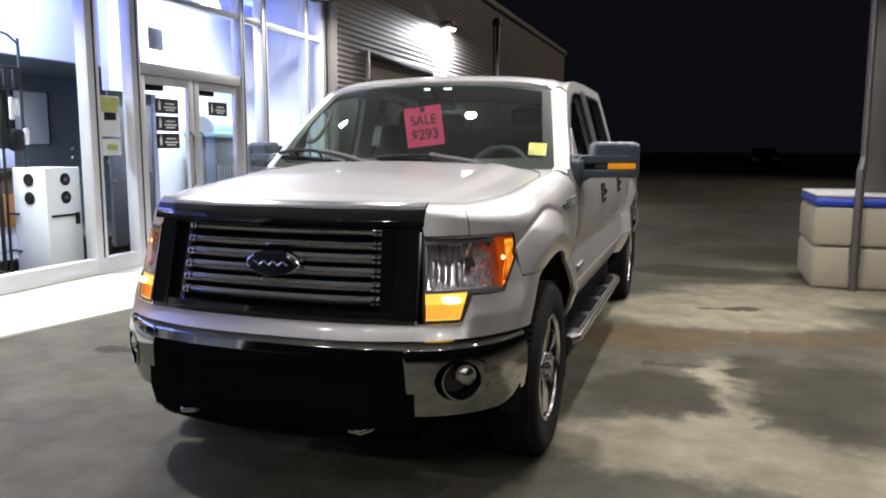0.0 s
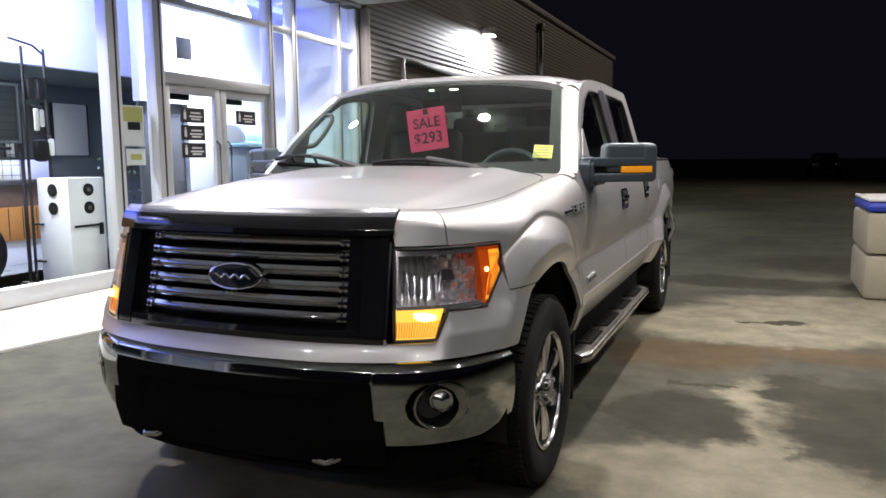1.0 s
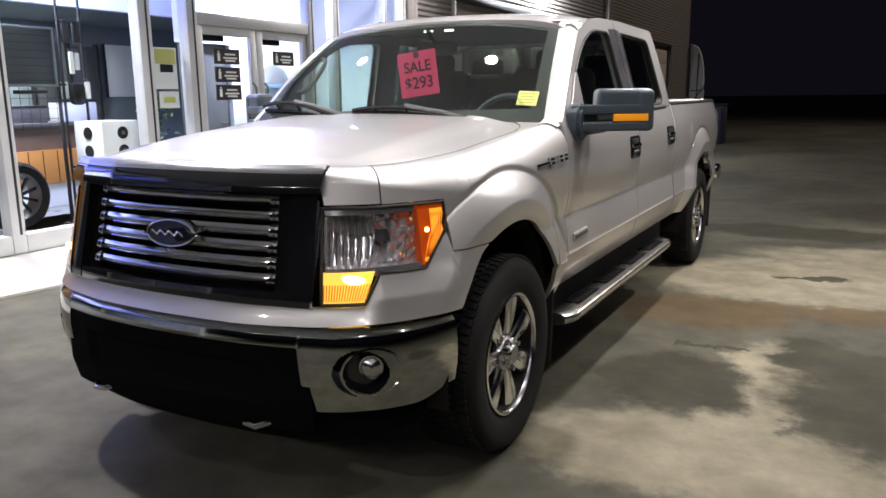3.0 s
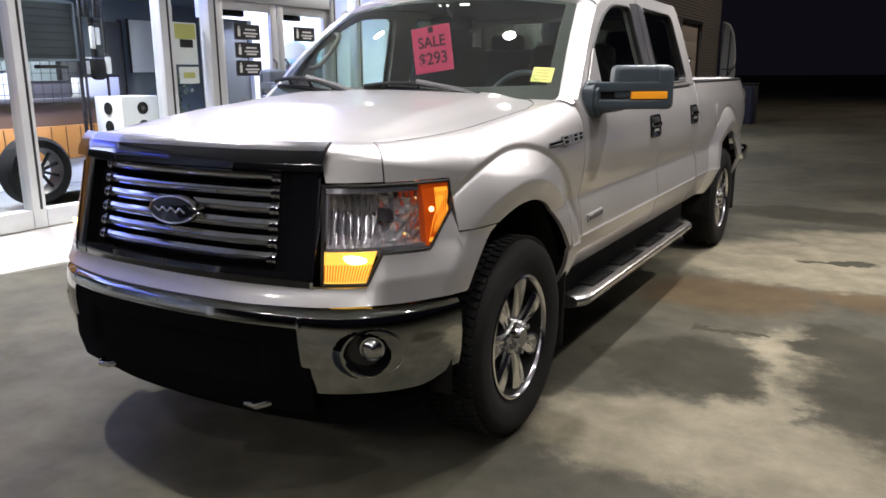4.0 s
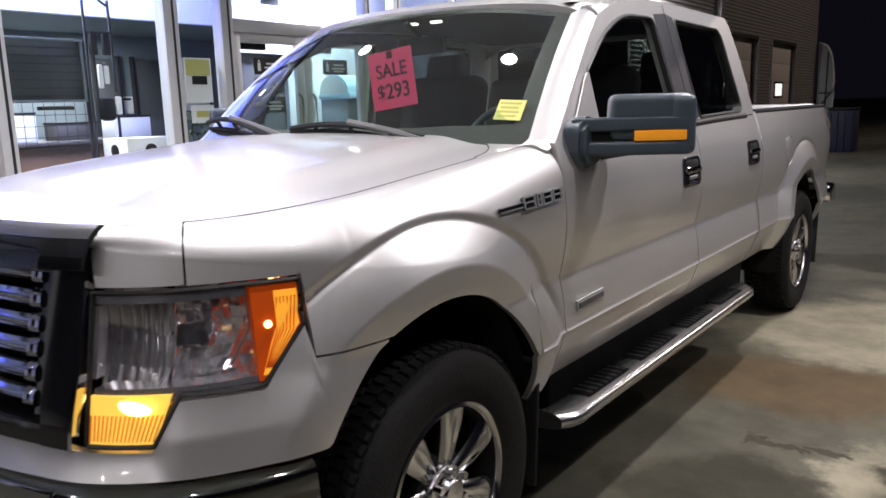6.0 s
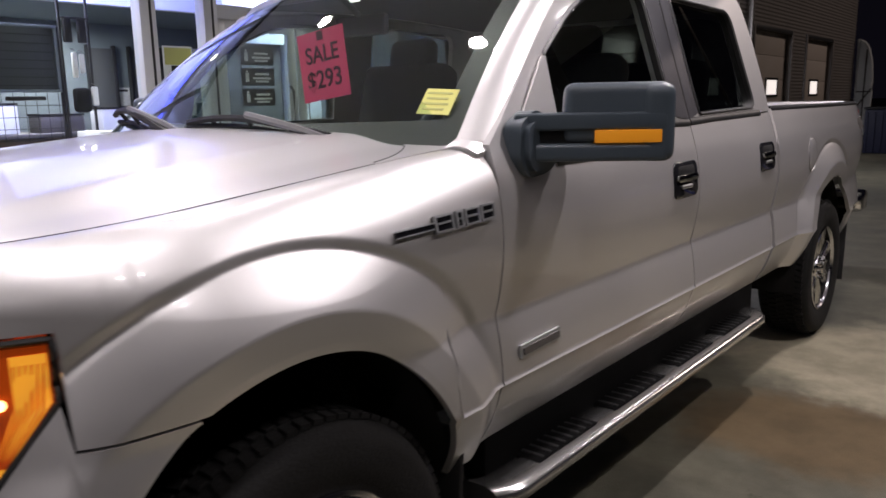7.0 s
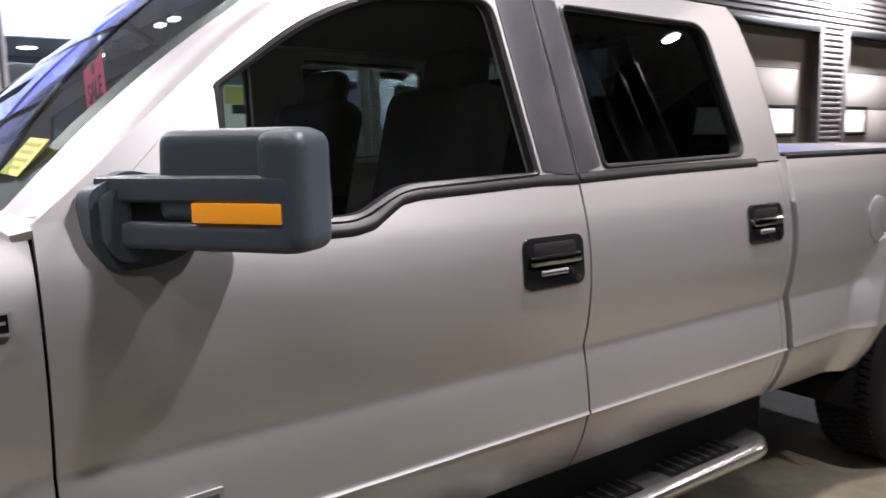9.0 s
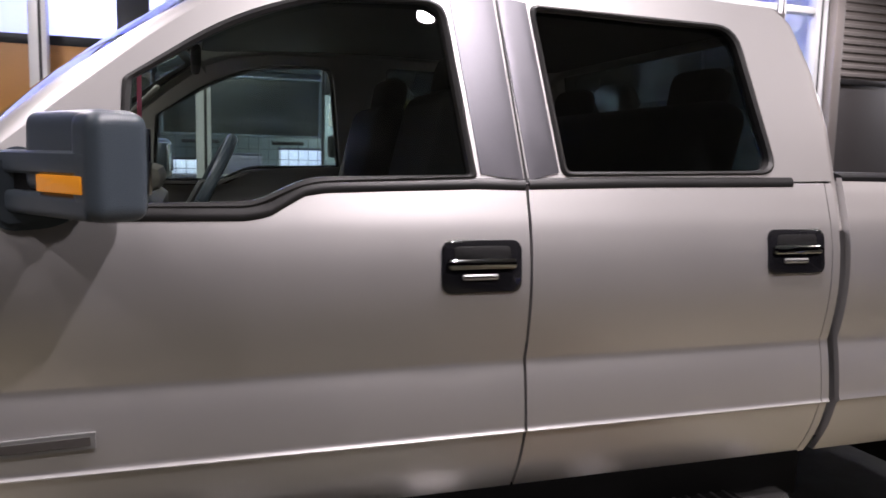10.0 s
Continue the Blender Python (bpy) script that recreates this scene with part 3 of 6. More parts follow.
# framed dark board with a wire display below it, in front of the counter
sc = thing("display_stand", "dark framed display board above a black wire grid", "display stand", (-5.06, 1.62, WALK))
part("board", box((0.03, 1.46, 0.55), (0, 0, 1.705), 0.005), SCREEN_DARK, sc)
for z in (1.435, 1.985):
    part("board_frame", box((0.05, 1.52, 0.024), (0.004, 0, z), 0.004), DARK_WALL, sc)
for y in (-0.745, 0.745):
    part("board_frame", box((0.05, 0.026, 0.526), (0.004, y, 1.71), 0.004), DARK_WALL, sc)
for k in range(7):
    part("board_line", box((0.004, 1.42, 0.005), (0.0165, 0, 1.48 + 0.072 * k), 0.0), SIGN_BLACK, sc)
for k in range(16):
    part("grid_wire", tube([(0.02, -0.72 + 0.096 * k, 1.00), (0.02, -0.72 + 0.096 * k, 1.42)], 0.003, 5), SIGN_BLACK, sc)
for z in (1.01, 1.11, 1.21, 1.31):
    part("grid_wire", tube([(0.025, -0.75, z), (0.025, 0.75, z)], 0.003, 5), SIGN_BLACK, sc)
for y, w in ((-0.40, 0.34), (0.42, 0.30)):
    part("dark_tray", box((0.10, w, 0.035), (0.07, y, 1.37), 0.008), SIGN_BLACK, sc)
for y in (-0.775, 0.775):
    part("post", box((0.03, 0.03, 1.99), (-0.005, y, 0.995), 0.004), SIGN_BLACK, sc)
    part("foot", box((0.24, 0.04, 0.03), (0, y, 0.015), 0.006), SIGN_BLACK, sc)
# dark leaf stands in for the unlit opening beside the partition
di = tagged(new("dark_opening_leaf"), "dark grey leaf standing in for the dark doorway left of the white partition", "door", kind="structure")
part("leaf", box((0.05, 0.80, 1.99), (-5.58, 4.90, 1.135), 0.006), DOOR_GREY, di)
part("lever", tube([(-5.55, 5.20, 1.10), (-5.50, 5.20, 1.10), (-5.50, 5.09, 1.10)], 0.010, 6), STEEL, di)
for k, (y0, y1) in enumerate(((4.20, 4.52), (4.78, 5.22))):
    dd = tagged(new("inner_doorway_%d" % (k + 1)), "dark closed inner door in the slate partition", "door", kind="structure")
    part("leaf", box((0.05, y1 - y0, 2.06), (-8.115, (y0 + y1) / 2, 1.17), 0.006), DOOR_GREY, dd)
    for y in (y0 - 0.02, y1 + 0.02):
        part("door_jamb", box((0.07, 0.04, 2.10), (-8.105, y, 1.19), 0.004), SIGN_BLACK, dd)
    part("lever", tube([(-8.09, y1 - 0.06, 1.12), (-8.05, y1 - 0.06, 1.12), (-8.05, y1 - 0.15, 1.12)], 0.009, 6), STEEL, dd)
nt = thing("notice", "small white paper notice with a dark heading on the partition", "notice", (-8.125, 4.63, 1.57))
part("sheet", box((0.010, 0.20, 0.24), (0, 0, 0), 0.002), PAPER, nt)
part("heading", box((0.004, 0.14, 0.03), (0.006, 0, 0.08), 0.0), SIGN_BLACK, nt)
op = thing("orange_banner", "orange board with dark top rail just inside the glass", "banner", (-4.50, -0.45, WALK))
part("board", box((0.03, 1.9, 1.55), (0, 0, 1.34), 0.005), WOOD, op)
part("top_rail", box((0.05, 1.95, 0.08), (0.0, 0, 2.15), 0.005), SIGN_BLACK, op)
for y in (-0.85, 0.85):
    part("foot", box((0.30, 0.05, 0.57), (0, y, 0.285), 0.01), BLACK, op)
bp = thing("dark_post", "dark square interior post", "post", (-4.60, 0.68, WALK))
part("shaft", box((0.16, 0.26, 2.75), (0, 0, 1.375), 0.01), SIGN_BLACK, bp)
part("collar", box((0.20, 0.30, 0.06), (0, 0, 0.03), 0.01), STEEL, bp)
pl = thing("potted_plant", "small leafy plant behind the glass", "plant", (-4.75, 3.30, WALK))
part("pot", cyl(0.14, 0.30, (0, 0, 0.15), n=20, r2=0.17), BLACK, pl)
LEAF = rough_mat("leaf_green", (0.03, 0.05, 0.02), (0.06, 0.09, 0.035), 20, 0.5)
bm = bmesh.new()
rng = random.Random(4)
for k in range(150):
    c = Vector((rng.gauss(0, 0.08), rng.gauss(0, 0.09), rng.uniform(0.75, 1.30)))
    mm = Matrix.Translation(c) @ Euler((rng.uniform(0, 6), rng.uniform(0, 6), rng.uniform(0, 6))).to_matrix().to_4x4()
    bm.faces.new([bm.verts.new(mm @ Vector(q)) for q in ((0, -0.035, 0), (0.016, 0, 0.004), (0, 0.035, 0), (-0.016, 0, 0.004))])
part("foliage", bm, LEAF, pl)
part("stem", tube([(0, 0, 0.3), (0.01, 0.01, 0.7), (0, 0, 1.15)], 0.008, 6), LEAF, pl)
hs = thing("hanging_plaque", "small grey square plaque hung on a cord above the entrance", "plaque", (-4.76, 4.45, 2.72))
part("board", box((0.02, 0.26, 0.26), (0, 0, 0), 0.008), ALU, hs)
for q in (-0.10, 0.10):
    part("cord", tube([(0, q, 0.13), (0, 0, 0.24)], 0.006, 6), STEEL, hs)
part("hanger", tube([(0, 0, 0.24), (0, 0, 1.04)], 0.003, 6), STEEL, hs)
BLUE_HOOD = rough_mat("pale_blue_enamel", (0.30, 0.50, 0.60), (0.38, 0.58, 0.68), 8, 0.3)
GREY_BLUE = rough_mat("grey_blue_panel", (0.12, 0.15, 0.18), (0.17, 0.20, 0.23), 8, 0.45)
ch = thing("drinks_cabinet", "grey cabinet with a pale blue domed hood inside the entrance", "cabinet", (-5.14, 6.02, WALK))
part("body", box((0.50, 0.52, 1.42), (0, 0, 0.71), 0.02), GREY_BLUE, ch)
for k in range(7):
    part("front_rib", box((0.018, 0.030, 0.95), (0.255, -0.21 + 0.07 * k, 0.56), 0.004), ALU, ch)
part("ledge", box((0.58, 0.56, 0.075), (0.02, 0, 1.455), 0.02), BLUE_HOOD, ch)
def dome(u, v):
    a, b = math.pi * u, lerp(-0.26, 0.26, v)
    return Vector((0.25 * math.cos(a), b, 1.49 + 0.24 * math.sin(a) ** 0.8)), Vector((math.cos(a), 0, math.sin(a)))
part("hood", grid(dome, 20, 6, 1, 0.02), BLUE_HOOD, ch)
for y in (-0.27, 0.27):
    part("hood_end", slab_yz([(-0.24, 0), (0.24, 0), (0.20, 0.14), (0.10, 0.22), (-0.10, 0.22), (-0.20, 0.14)], 0, 0.012), ALU, ch).matrix_local = pose(0, y, 1.49, 0, 0, 90)
pd = thing("pendant_lamp", "white bell-shaped pendant lamp inside the entrance, lit", "lamp", (-4.85, 5.70, 3.32))
bell = [(0.02, 0.24), (0.05, 0.22), (0.075, 0.12), (0.13, 0.02), (0.14, -0.02)]
bm = bmesh.new()
rings = [[bm.verts.new((r * math.cos(k * math.pi / 12), r * math.sin(k * math.pi / 12), h)) for k in range(24)] for r, h in bell]
for p, q in zip(rings, rings[1:]):
    for k in range(24):
        bm.faces.new((p[k], q[k], q[(k + 1) % 24], p[(k + 1) % 24]))
part("shade", bm, emit_mat("pendant_glow", (1.0, 0.98, 0.95), 2.2), pd)
part("cord", cyl(0.006, 0.22, (0, 0, 0.34), n=8), BLACK, pd)
for x, y in ((-7.2, 1.9), (-7.2, -0.8), (-7.6, 0.5), (-5.2, 2.4)):
    z = 2.52 if x < -6.3 else 3.77
    d = thing("ceiling_spot", "small round showroom ceiling light, lit", "light", (x, y, z), "showroom lights")
    part("diffuser", cyl(0.085, 0.012, (0, 0, -0.008), n=20), LAMP_FACE, d)
    part("ring", cyl(0.11, 0.008, (0, 0, -0.002), n=24), WHITE_GLOSS, d)

# ---- service building beyond the glass front ----
sv = tagged(new("wall_service"), "grey horizontally ribbed metal wall with workshop doors", "wall", kind="structure")


def ribbed(y0, y1, z0, z1, pitch=0.092, deep=0.016):
    bm = bmesh.new()
    prev = None
    z = z0
    n = max(1, round((z1 - z0) / pitch))
    p = (z1 - z0) / n
    rows = []
    for k in range(n):
        rows += [(z0 + k * p, 0), (z0 + (k + 0.30) * p, 0), (z0 + (k + 0.48) * p, deep), (z0 + (k + 0.80) * p, deep)]
    rows.append((z1, 0))
    for z, d in rows:
        cur = (bm.verts.new((WX + d, y0, z)), bm.verts.new((WX + d, y1, z)))
        if prev:
            bm.faces.new((prev[0], prev[1], cur[1], cur[0]))
        prev = cur
    return bm


ROOF = 5.28
part("cladding", ribbed(7.86, 29.0, 3.06, ROOF), METAL_WALL, sv, smooth=None)
for y0, y1 in ((12.60, 13.42), (17.55, 18.30), (21.45, 22.9), (25.9, 29.0)):
    part("cladding", ribbed(y0, y1, 0, 3.06), METAL_WALL, sv, smooth=None)
part("cladding", ribbed(7.86, 9.15, 2.36, 3.06), METAL_WALL, sv, smooth=None)
part("backing", box((0.25, 21.2, ROOF), (WX - 0.42, 18.43, ROOF / 2)), METAL_WALL, sv)
part("roof_flashing", box((0.40, 21.3, 0.14), (WX - 0.1, 18.43, ROOF + 0.05), 0.01), METAL_WALL, sv)
part("end_wall", box((14, 0.2, ROOF), (WX - 7.2, 29.1, ROOF / 2)), METAL_WALL, sv)
part("corner_trim", box((0.12, 0.12, 3.7), (WX + 0.02, 7.80, 1.85), 0.01), METAL_WALL, sv)
n = 0
for y0, y1, wins in ((9.15, 12.60, ((9.55, 10.35), (11.25, 12.10))), (13.42, 17.55, ((13.62, 14.42), (15.60, 16.45))), (18.30, 21.45, ((18.45, 19.0), (19.85, 20.75))), (22.9, 25.9, ((23.05, 23.3), (24.0, 24.85)))):
    n += 1
    d = tagged(new("door_%d" % (n + 2)), "taupe sectional workshop door with a row of lit windows", "garage door", kind="structure")
    for k in range(5):
        z0, z1 = 0.02 + k * 0.604, 0.02 + (k + 1) * 0.604 - 0.008
        part("door_section", box((0.05, y1 - y0 - 0.02, z1 - z0), (WX - 0.14, (y0 + y1) / 2, (z0 + z1) / 2), 0.006), DOOR_PANEL, d)
    for a, b in wins:
        w = part("door_window", box((0.012, b - a, 0.37), (WX - 0.108, (a + b) / 2, 1.635), 0.004), LIT_WINDOW, d, "lit door window")
        for y in (a - 0.03, b + 0.03):
            part("window_frame", box((0.03, 0.06, 0.49), (WX - 0.10, y, 1.635), 0.006), BLACK, w)
        for z in (1.42, 1.85):
            part("window_frame", box((0.03, b - a, 0.06), (WX - 0.10, (a + b) / 2, z), 0.006), BLACK, w)
    for y in (y0 + 0.0, y1 - 0.0):
        part("jamb", box((0.22, 0.10, 3.1), (WX - 0.06, y, 1.55), 0.01), METAL_WALL, d)
    part("head_trim", box((0.16, y1 - y0, 0.10), (WX - 0.03, (y0 + y1) / 2, 3.05), 0.01), SIGN_BLACK, d)
sd = tagged(new("door_7"), "plain dark steel side door", "door", kind="structure")
part("leaf", box((0.05, 1.26, 2.30), (WX - 0.02, 8.50, 1.17), 0.006), rough_mat("dark_steel_door", (0.045, 0.043, 0.045), (0.06, 0.057, 0.058), 2, 0.5), sd)
part("lintel", box((0.06, 1.30, 0.06), (WX + 0.0, 8.50, 2.34), 0.006), SIGN_BLACK, sd)
wp = thing("wall_pack", "bright wall-pack lamp on the ribbed wall", "lamp", (WX + 0.05, 13.25, 4.10))
part("housing", box((0.26, 0.32, 0.16), (0.12, 0, 0.03), 0.02), STEEL, wp)
part("lens", box((0.20, 0.28, 0.03), (0.13, 0, -0.062), 0.008), emit_mat("wall_pack_face", (0.95, 0.98, 1.0), 30.0), wp)
dp = thing("downpipe", "grey steel downpipe on the workshop wall", "downpipe", (WX + 0.1, 17.8, 0))
part("pipe", box((0.10, 0.12, 4.9), (0, 0, 2.45), 0.015), STEEL, dp)
part("hopper", box((0.16, 0.22, 0.2), (0, 0, 4.9), 0.02), STEEL, dp)

# white arched gate leaf at the far end
gt = thing("arched_gate", "white arched metal gate leaf standing by the workshop corner", "gate", (-3.95, 28.9, 0))
arc = [(0, 0, 0.03), (0, 0, 3.25)] + [(0.50 * math.sin(a) ** 0.7, 0, 1.5 + 1.7 * math.cos(a)) for a in np.linspace(0.12, math.pi / 2, 9)] + [(0.46, 0, 0.6), (0.36, 0, 0.03)]
part("gate_frame", tube(arc, 0.035, 8), WHITE_GLOSS, gt)
for a, b in (((0, 0, 0.9), (0.48, 0, 1.6)), ((0, 0, 1.5), (0.49, 0, 1.5)), ((0.24, 0, 0.2), (0.27, 0, 2.9))):
    part("gate_brace", tube([a, b], 0.022, 8), STEEL, gt)
bm = bmesh.new()
f = bm.faces.new([bm.verts.new((x, 0.05, z)) for x, y, z in arc])
made = bmesh.ops.extrude_face_region(bm, geom=[f])
for v in made["geom"]:
    if isinstance(v, bmesh.types.BMVert):
        v.co.y += 0.02
bmesh.ops.recalc_face_normals(bm, faces=bm.faces)
part("gate_sheet", bm, WHITE_GLOSS, gt)

# ---- canopy column on its concrete base ----
cbk = thing("column_base", "two stacked concrete blocks with a blue painted band", "concrete base", (3.27, 5.72, 0))
for z0, z1 in ((0.0, 0.425), (0.435, 0.835)):
    bm = box((1.20, 1.20, z1 - z0), (0, 0, (z0 + z1) / 2), 0.05, segs=2)
    part("concrete_block", bm, BLOCK, cbk)
part("blue_band", box((1.206, 1.206, 0.105), (0, 0, 0.887), 0.05, segs=2), BLUE_BAND, cbk)
part("cap", box((1.19, 1.19, 0.025), (0, 0, 0.950), 0.01), CONCRETE, cbk)
col = thing("canopy_column", "tall grey steel canopy column", "column", (3.35, 5.72, 0.962))
for y in (-0.14, 0.14):
    part("flange", box((0.34, 0.03, SOFFIT - 0.962), (0, y, (SOFFIT - 0.962) / 2), 0.004), STEEL, col)
part("web", box((0.03, 0.25, SOFFIT - 0.962), (0, 0, (SOFFIT - 0.962) / 2), 0.0), STEEL, col)
cd = thing("conduit", "steel conduit pipe strapped to the concrete base", "pipe", (3.06, 5.07, 0))
part("pipe", cyl(0.040, 1.22, (0, 0, 0.61), n=16), STEEL, cd)
part("upper_pipe", cyl(0.026, 2.5, (0.03, 0.05, 2.4), n=14), STEEL, cd)
part("coupling", cyl(0.052, 0.10, (0, 0, 0.42), n=16), STEEL, cd)
part("coupling", cyl(0.050, 0.09, (0, 0, 0.30), n=16), STEEL, cd)
part("elbow", tube([(0, 0, 1.20), (0.01, 0.02, 1.26), (0.03, 0.05, 1.32)], 0.036, 12), STEEL, cd)

import functools


# ---- the pickup: nose towards -y, front axle at y = 0, driver's side +x ----
truck = thing("pickup_truck", "silver-white crew-cab pickup truck with chrome grille, parked on stained asphalt", "pickup truck")
WB, AXLE = 3.955, 0.405
NOSE = [(0.0, -0.875), (0.3, -0.862), (0.5, -0.828), (0.62, -0.795), (0.72, -0.735), (0.80, -0.655), (0.86, -0.55), (0.905, -0.42),
        (0.935, -0.25), (0.952, -0.05), (0.96, 0.2), (0.96, 0.6), (0.96, 1.6), (0.96, 3.4), (0.957, 4.3), (0.935, 4.8), (0.880, 5.15)]


def dense(pts, n=24):
    """A smooth line through points."""
    out = []
    for i in range(len(pts) - 1):
        p = [np.array(pts[min(max(k, 0), len(pts) - 1)], float) for k in (i - 1, i, i + 1, i + 2)]
        for k in range(n):
            t = k / n
            out.append(0.5 * (2 * p[1] + (p[2] - p[0]) * t + (2 * p[0] - 5 * p[1] + 4 * p[2] - p[3]) * t * t + (3 * p[1] - p[0] - 3 * p[2] + p[3]) * t ** 3))
    out.append(np.array(pts[-1], float))
    return np.array(out)


LINE = dense([(-0.3, -0.862)] + NOSE)[24:]
RUN = np.concatenate([[0], np.cumsum(np.linalg.norm(np.diff(LINE, axis=0), axis=1))])
TANG = np.gradient(LINE, axis=0)
TANG /= np.linalg.norm(TANG, axis=1)[:, None]


def s_y(y):
    return float(np.interp(y, LINE[:, 1], RUN))


def s_x(x):
    return float(np.interp(x, LINE[:240, 0], RUN[:240]))


# half-width of the body side against height: tucked sill, bright ledge, scooped lower door, rounded upper door
SIDE = np.concatenate([dense([(0.45, 0.835), (0.50, 0.866), (0.56, 0.903), (0.62, 0.931), (0.690, 0.952)], 8), [(0.6965, 0.9628), (0.7055, 0.9573)],
                       dense([(0.712, 0.9570), (0.76, 0.9535), (0.82, 0.9455), (0.872, 0.9350)], 8),
                       dense([(0.880, 0.9345), (0.95, 0.9500), (1.04, 0.9600), (1.13, 0.9570), (1.21, 0.9440), (1.27, 0.9270), (1.33, 0.9080), (1.40, 0.8820)], 12)])
ZP, XP = SIDE[:, 0], SIDE[:, 1]


def arch(y, yw, a=0.47, b=0.535):
    """Height of the wheel opening above y."""
    d = (y - (yw - 0.02)) / a
    return 0.42 + b * math.sqrt(max(0.0, 1 - d * d)) if abs(d) < 1 else 0.0


def flare(y, z):
    """How far the wheel arches swell out of the side."""
    best = 0.0
    for yw in (0.0, WB):
        dy, dz = y - (yw - 0.02), z - 0.42
        if dz < -0.1:
            continue
        th = math.atan2(dz, dy)
        c, s = math.cos(th), math.sin(th)
        r = math.hypot(dy, dz)
        r0 = 1 / math.sqrt((c / 0.47) ** 2 + (s / 0.535) ** 2)
        r1 = 1 / math.sqrt((c / 0.70) ** 2 + (s / 0.722) ** 2)
        d = (r - r0) / (r1 - r0)
        if d < 1.30 and abs(dy) < 0.68:
            # groove, band that leans up, crease, flatter lip
            up = float(np.interp(d, [-0.2, 0.0, 0.10, 0.41, 0.44, 0.955, 0.99, 1.015, 1.12], [0.036, 0.039, 0.041, 0.0415, 0.040, -0.004, -0.009, -0.009, 0.0]))
            up *= smooth01(-0.02, 0.10, dz) * smooth01(0.66, 0.56, abs(dy))
            if abs(up) > abs(best):
                best = up
    return best


def body(s, z, off=0.0):
    """A place on the body's skin: s along the plan line from the nose's middle, z up; with the outward way."""
    x, y = np.interp(s, RUN, LINE[:, 0]), np.interp(s, RUN, LINE[:, 1])
    tx, ty = np.interp(s, RUN, TANG[:, 0]), np.interp(s, RUN, TANG[:, 1])
    n = Vector((ty, -tx, 0)).normalized()
    w = smooth01(-0.66, -0.15, y)
    inset = (1 - w) * (0.22 * max(0, z - 0.78)) + w * (0.96 - float(np.interp(z, ZP, XP)))
    return Vector((x, y, z)) - n * (inset - flare(y, z) * smooth01(-0.62, -0.40, y) - off), n


# heights of the mesh rows that follow the creases of the side
ROWS = list(np.linspace(0.515, 0.685, 9)) + [0.690, 0.6935, 0.6965, 0.7010, 0.7055, 0.712] + list(np.linspace(0.730, 0.866, 8)) + [0.872, 0.876, 0.880]
UPPER = 34


def row_z(v, zb, zt):
    k = round(v * (len(ROWS) + UPPER))
    if k < len(ROWS):
        return max(ROWS[k], zb + 0.0006 * k)
    return lerp(max(0.882, zb + 0.0006 * len(ROWS)), zt, ((k - len(ROWS)) / UPPER))


def skin(s0, s1, zb, zt, nu, nv, sg, off=0.0, flange=0.02, skip=None, rows=False):
    """A panel on the skin between two stations, from height zb(y, x) to zt(y, x)."""
    def f(u, v):
        s = lerp(s0, s1, u)
        x, y = float(np.interp(s, RUN, LINE[:, 0])), float(np.interp(s, RUN, LINE[:, 1]))
        return body(s, row_z(v, zb(y, x), zt(y, x)) if rows else lerp(zb(y, x), zt(y, x), v), off)
    return grid(f, nu, len(ROWS) + UPPER if rows else nv, sg, flange, skip)


FENDER_END, DOOR_SPLIT, CAB_END, BED_START, BED_END = 0.625, 1.908, 2.885, 2.924, 5.15
SILL = 0.515


S_CUT = s_x(0.795)           # seam between hood and fender above the lamp


@functools.lru_cache(maxsize=None)
def eased_line(ys, vs):
    return dense(list(zip(ys, vs)), 10)


def eased(y, ys, vs):
    """A smooth line of values through stations."""
    c = eased_line(tuple(ys), tuple(vs))
    return float(np.interp(y, c[:, 0], c[:, 1]))


def crest(s):
    """Start height, height and inward reach of the rounded shoulder at station s."""
    y = float(np.interp(s, RUN, LINE[:, 1]))
    x = float(np.interp(s, RUN, LINE[:, 0]))
    z1 = eased(y, [-0.88, -0.70, -0.5, -0.2, 0.1, 0.45, 0.7], [1.208, 1.200, 1.203, 1.226, 1.254, 1.290, 1.308])
    reach = eased(y, [-0.88, -0.75, -0.5, 0.1, 0.7], [0.075, 0.080, 0.120, 0.150, 0.108])
    drop = eased(y, [-0.88, -0.7, -0.45, -0.2, 0.1, 0.35, 0.62], [0.030, 0.060, 0.105, 0.160, 0.205, 0.185, 0.140])
    return z1 - drop, z1, reach


def shoulder(s, t):
    """From the side (t = 0) over the rounded edge to the top (t = 1)."""
    z0, z1, reach = crest(s)
    p, n = body(s, z0)
    a = t * math.pi / 2
    lean = (1 - math.cos(a)) * 0.85 + 0.15 * t
    zq = z0 + (z1 - z0) * math.sin(a)
    w = smooth01(-0.62, -0.40, p.y)
    swell = (flare(p.y, zq) * smooth01(1.0, 0.6, t) - flare(p.y, z0)) * w
    q = p - n * (reach * lean - swell) + Vector((0, 0, zq - z0))
    return q, (n * math.cos(a) + Vector((0, 0, math.sin(a)))).normalized()


def face(s, z, off=0.0):
    """A place on the outer side, over the shoulder of the fender too."""
    y = float(np.interp(s, RUN, LINE[:, 1]))
    z0, z1, reach = crest(s)
    if y > FENDER_END or z < z0:
        return body(s, z, off)[0]
    p, n = shoulder(s, math.asin(min(1.0, (z - z0) / (z1 - z0))) * 2 / math.pi)
    return p + n * off


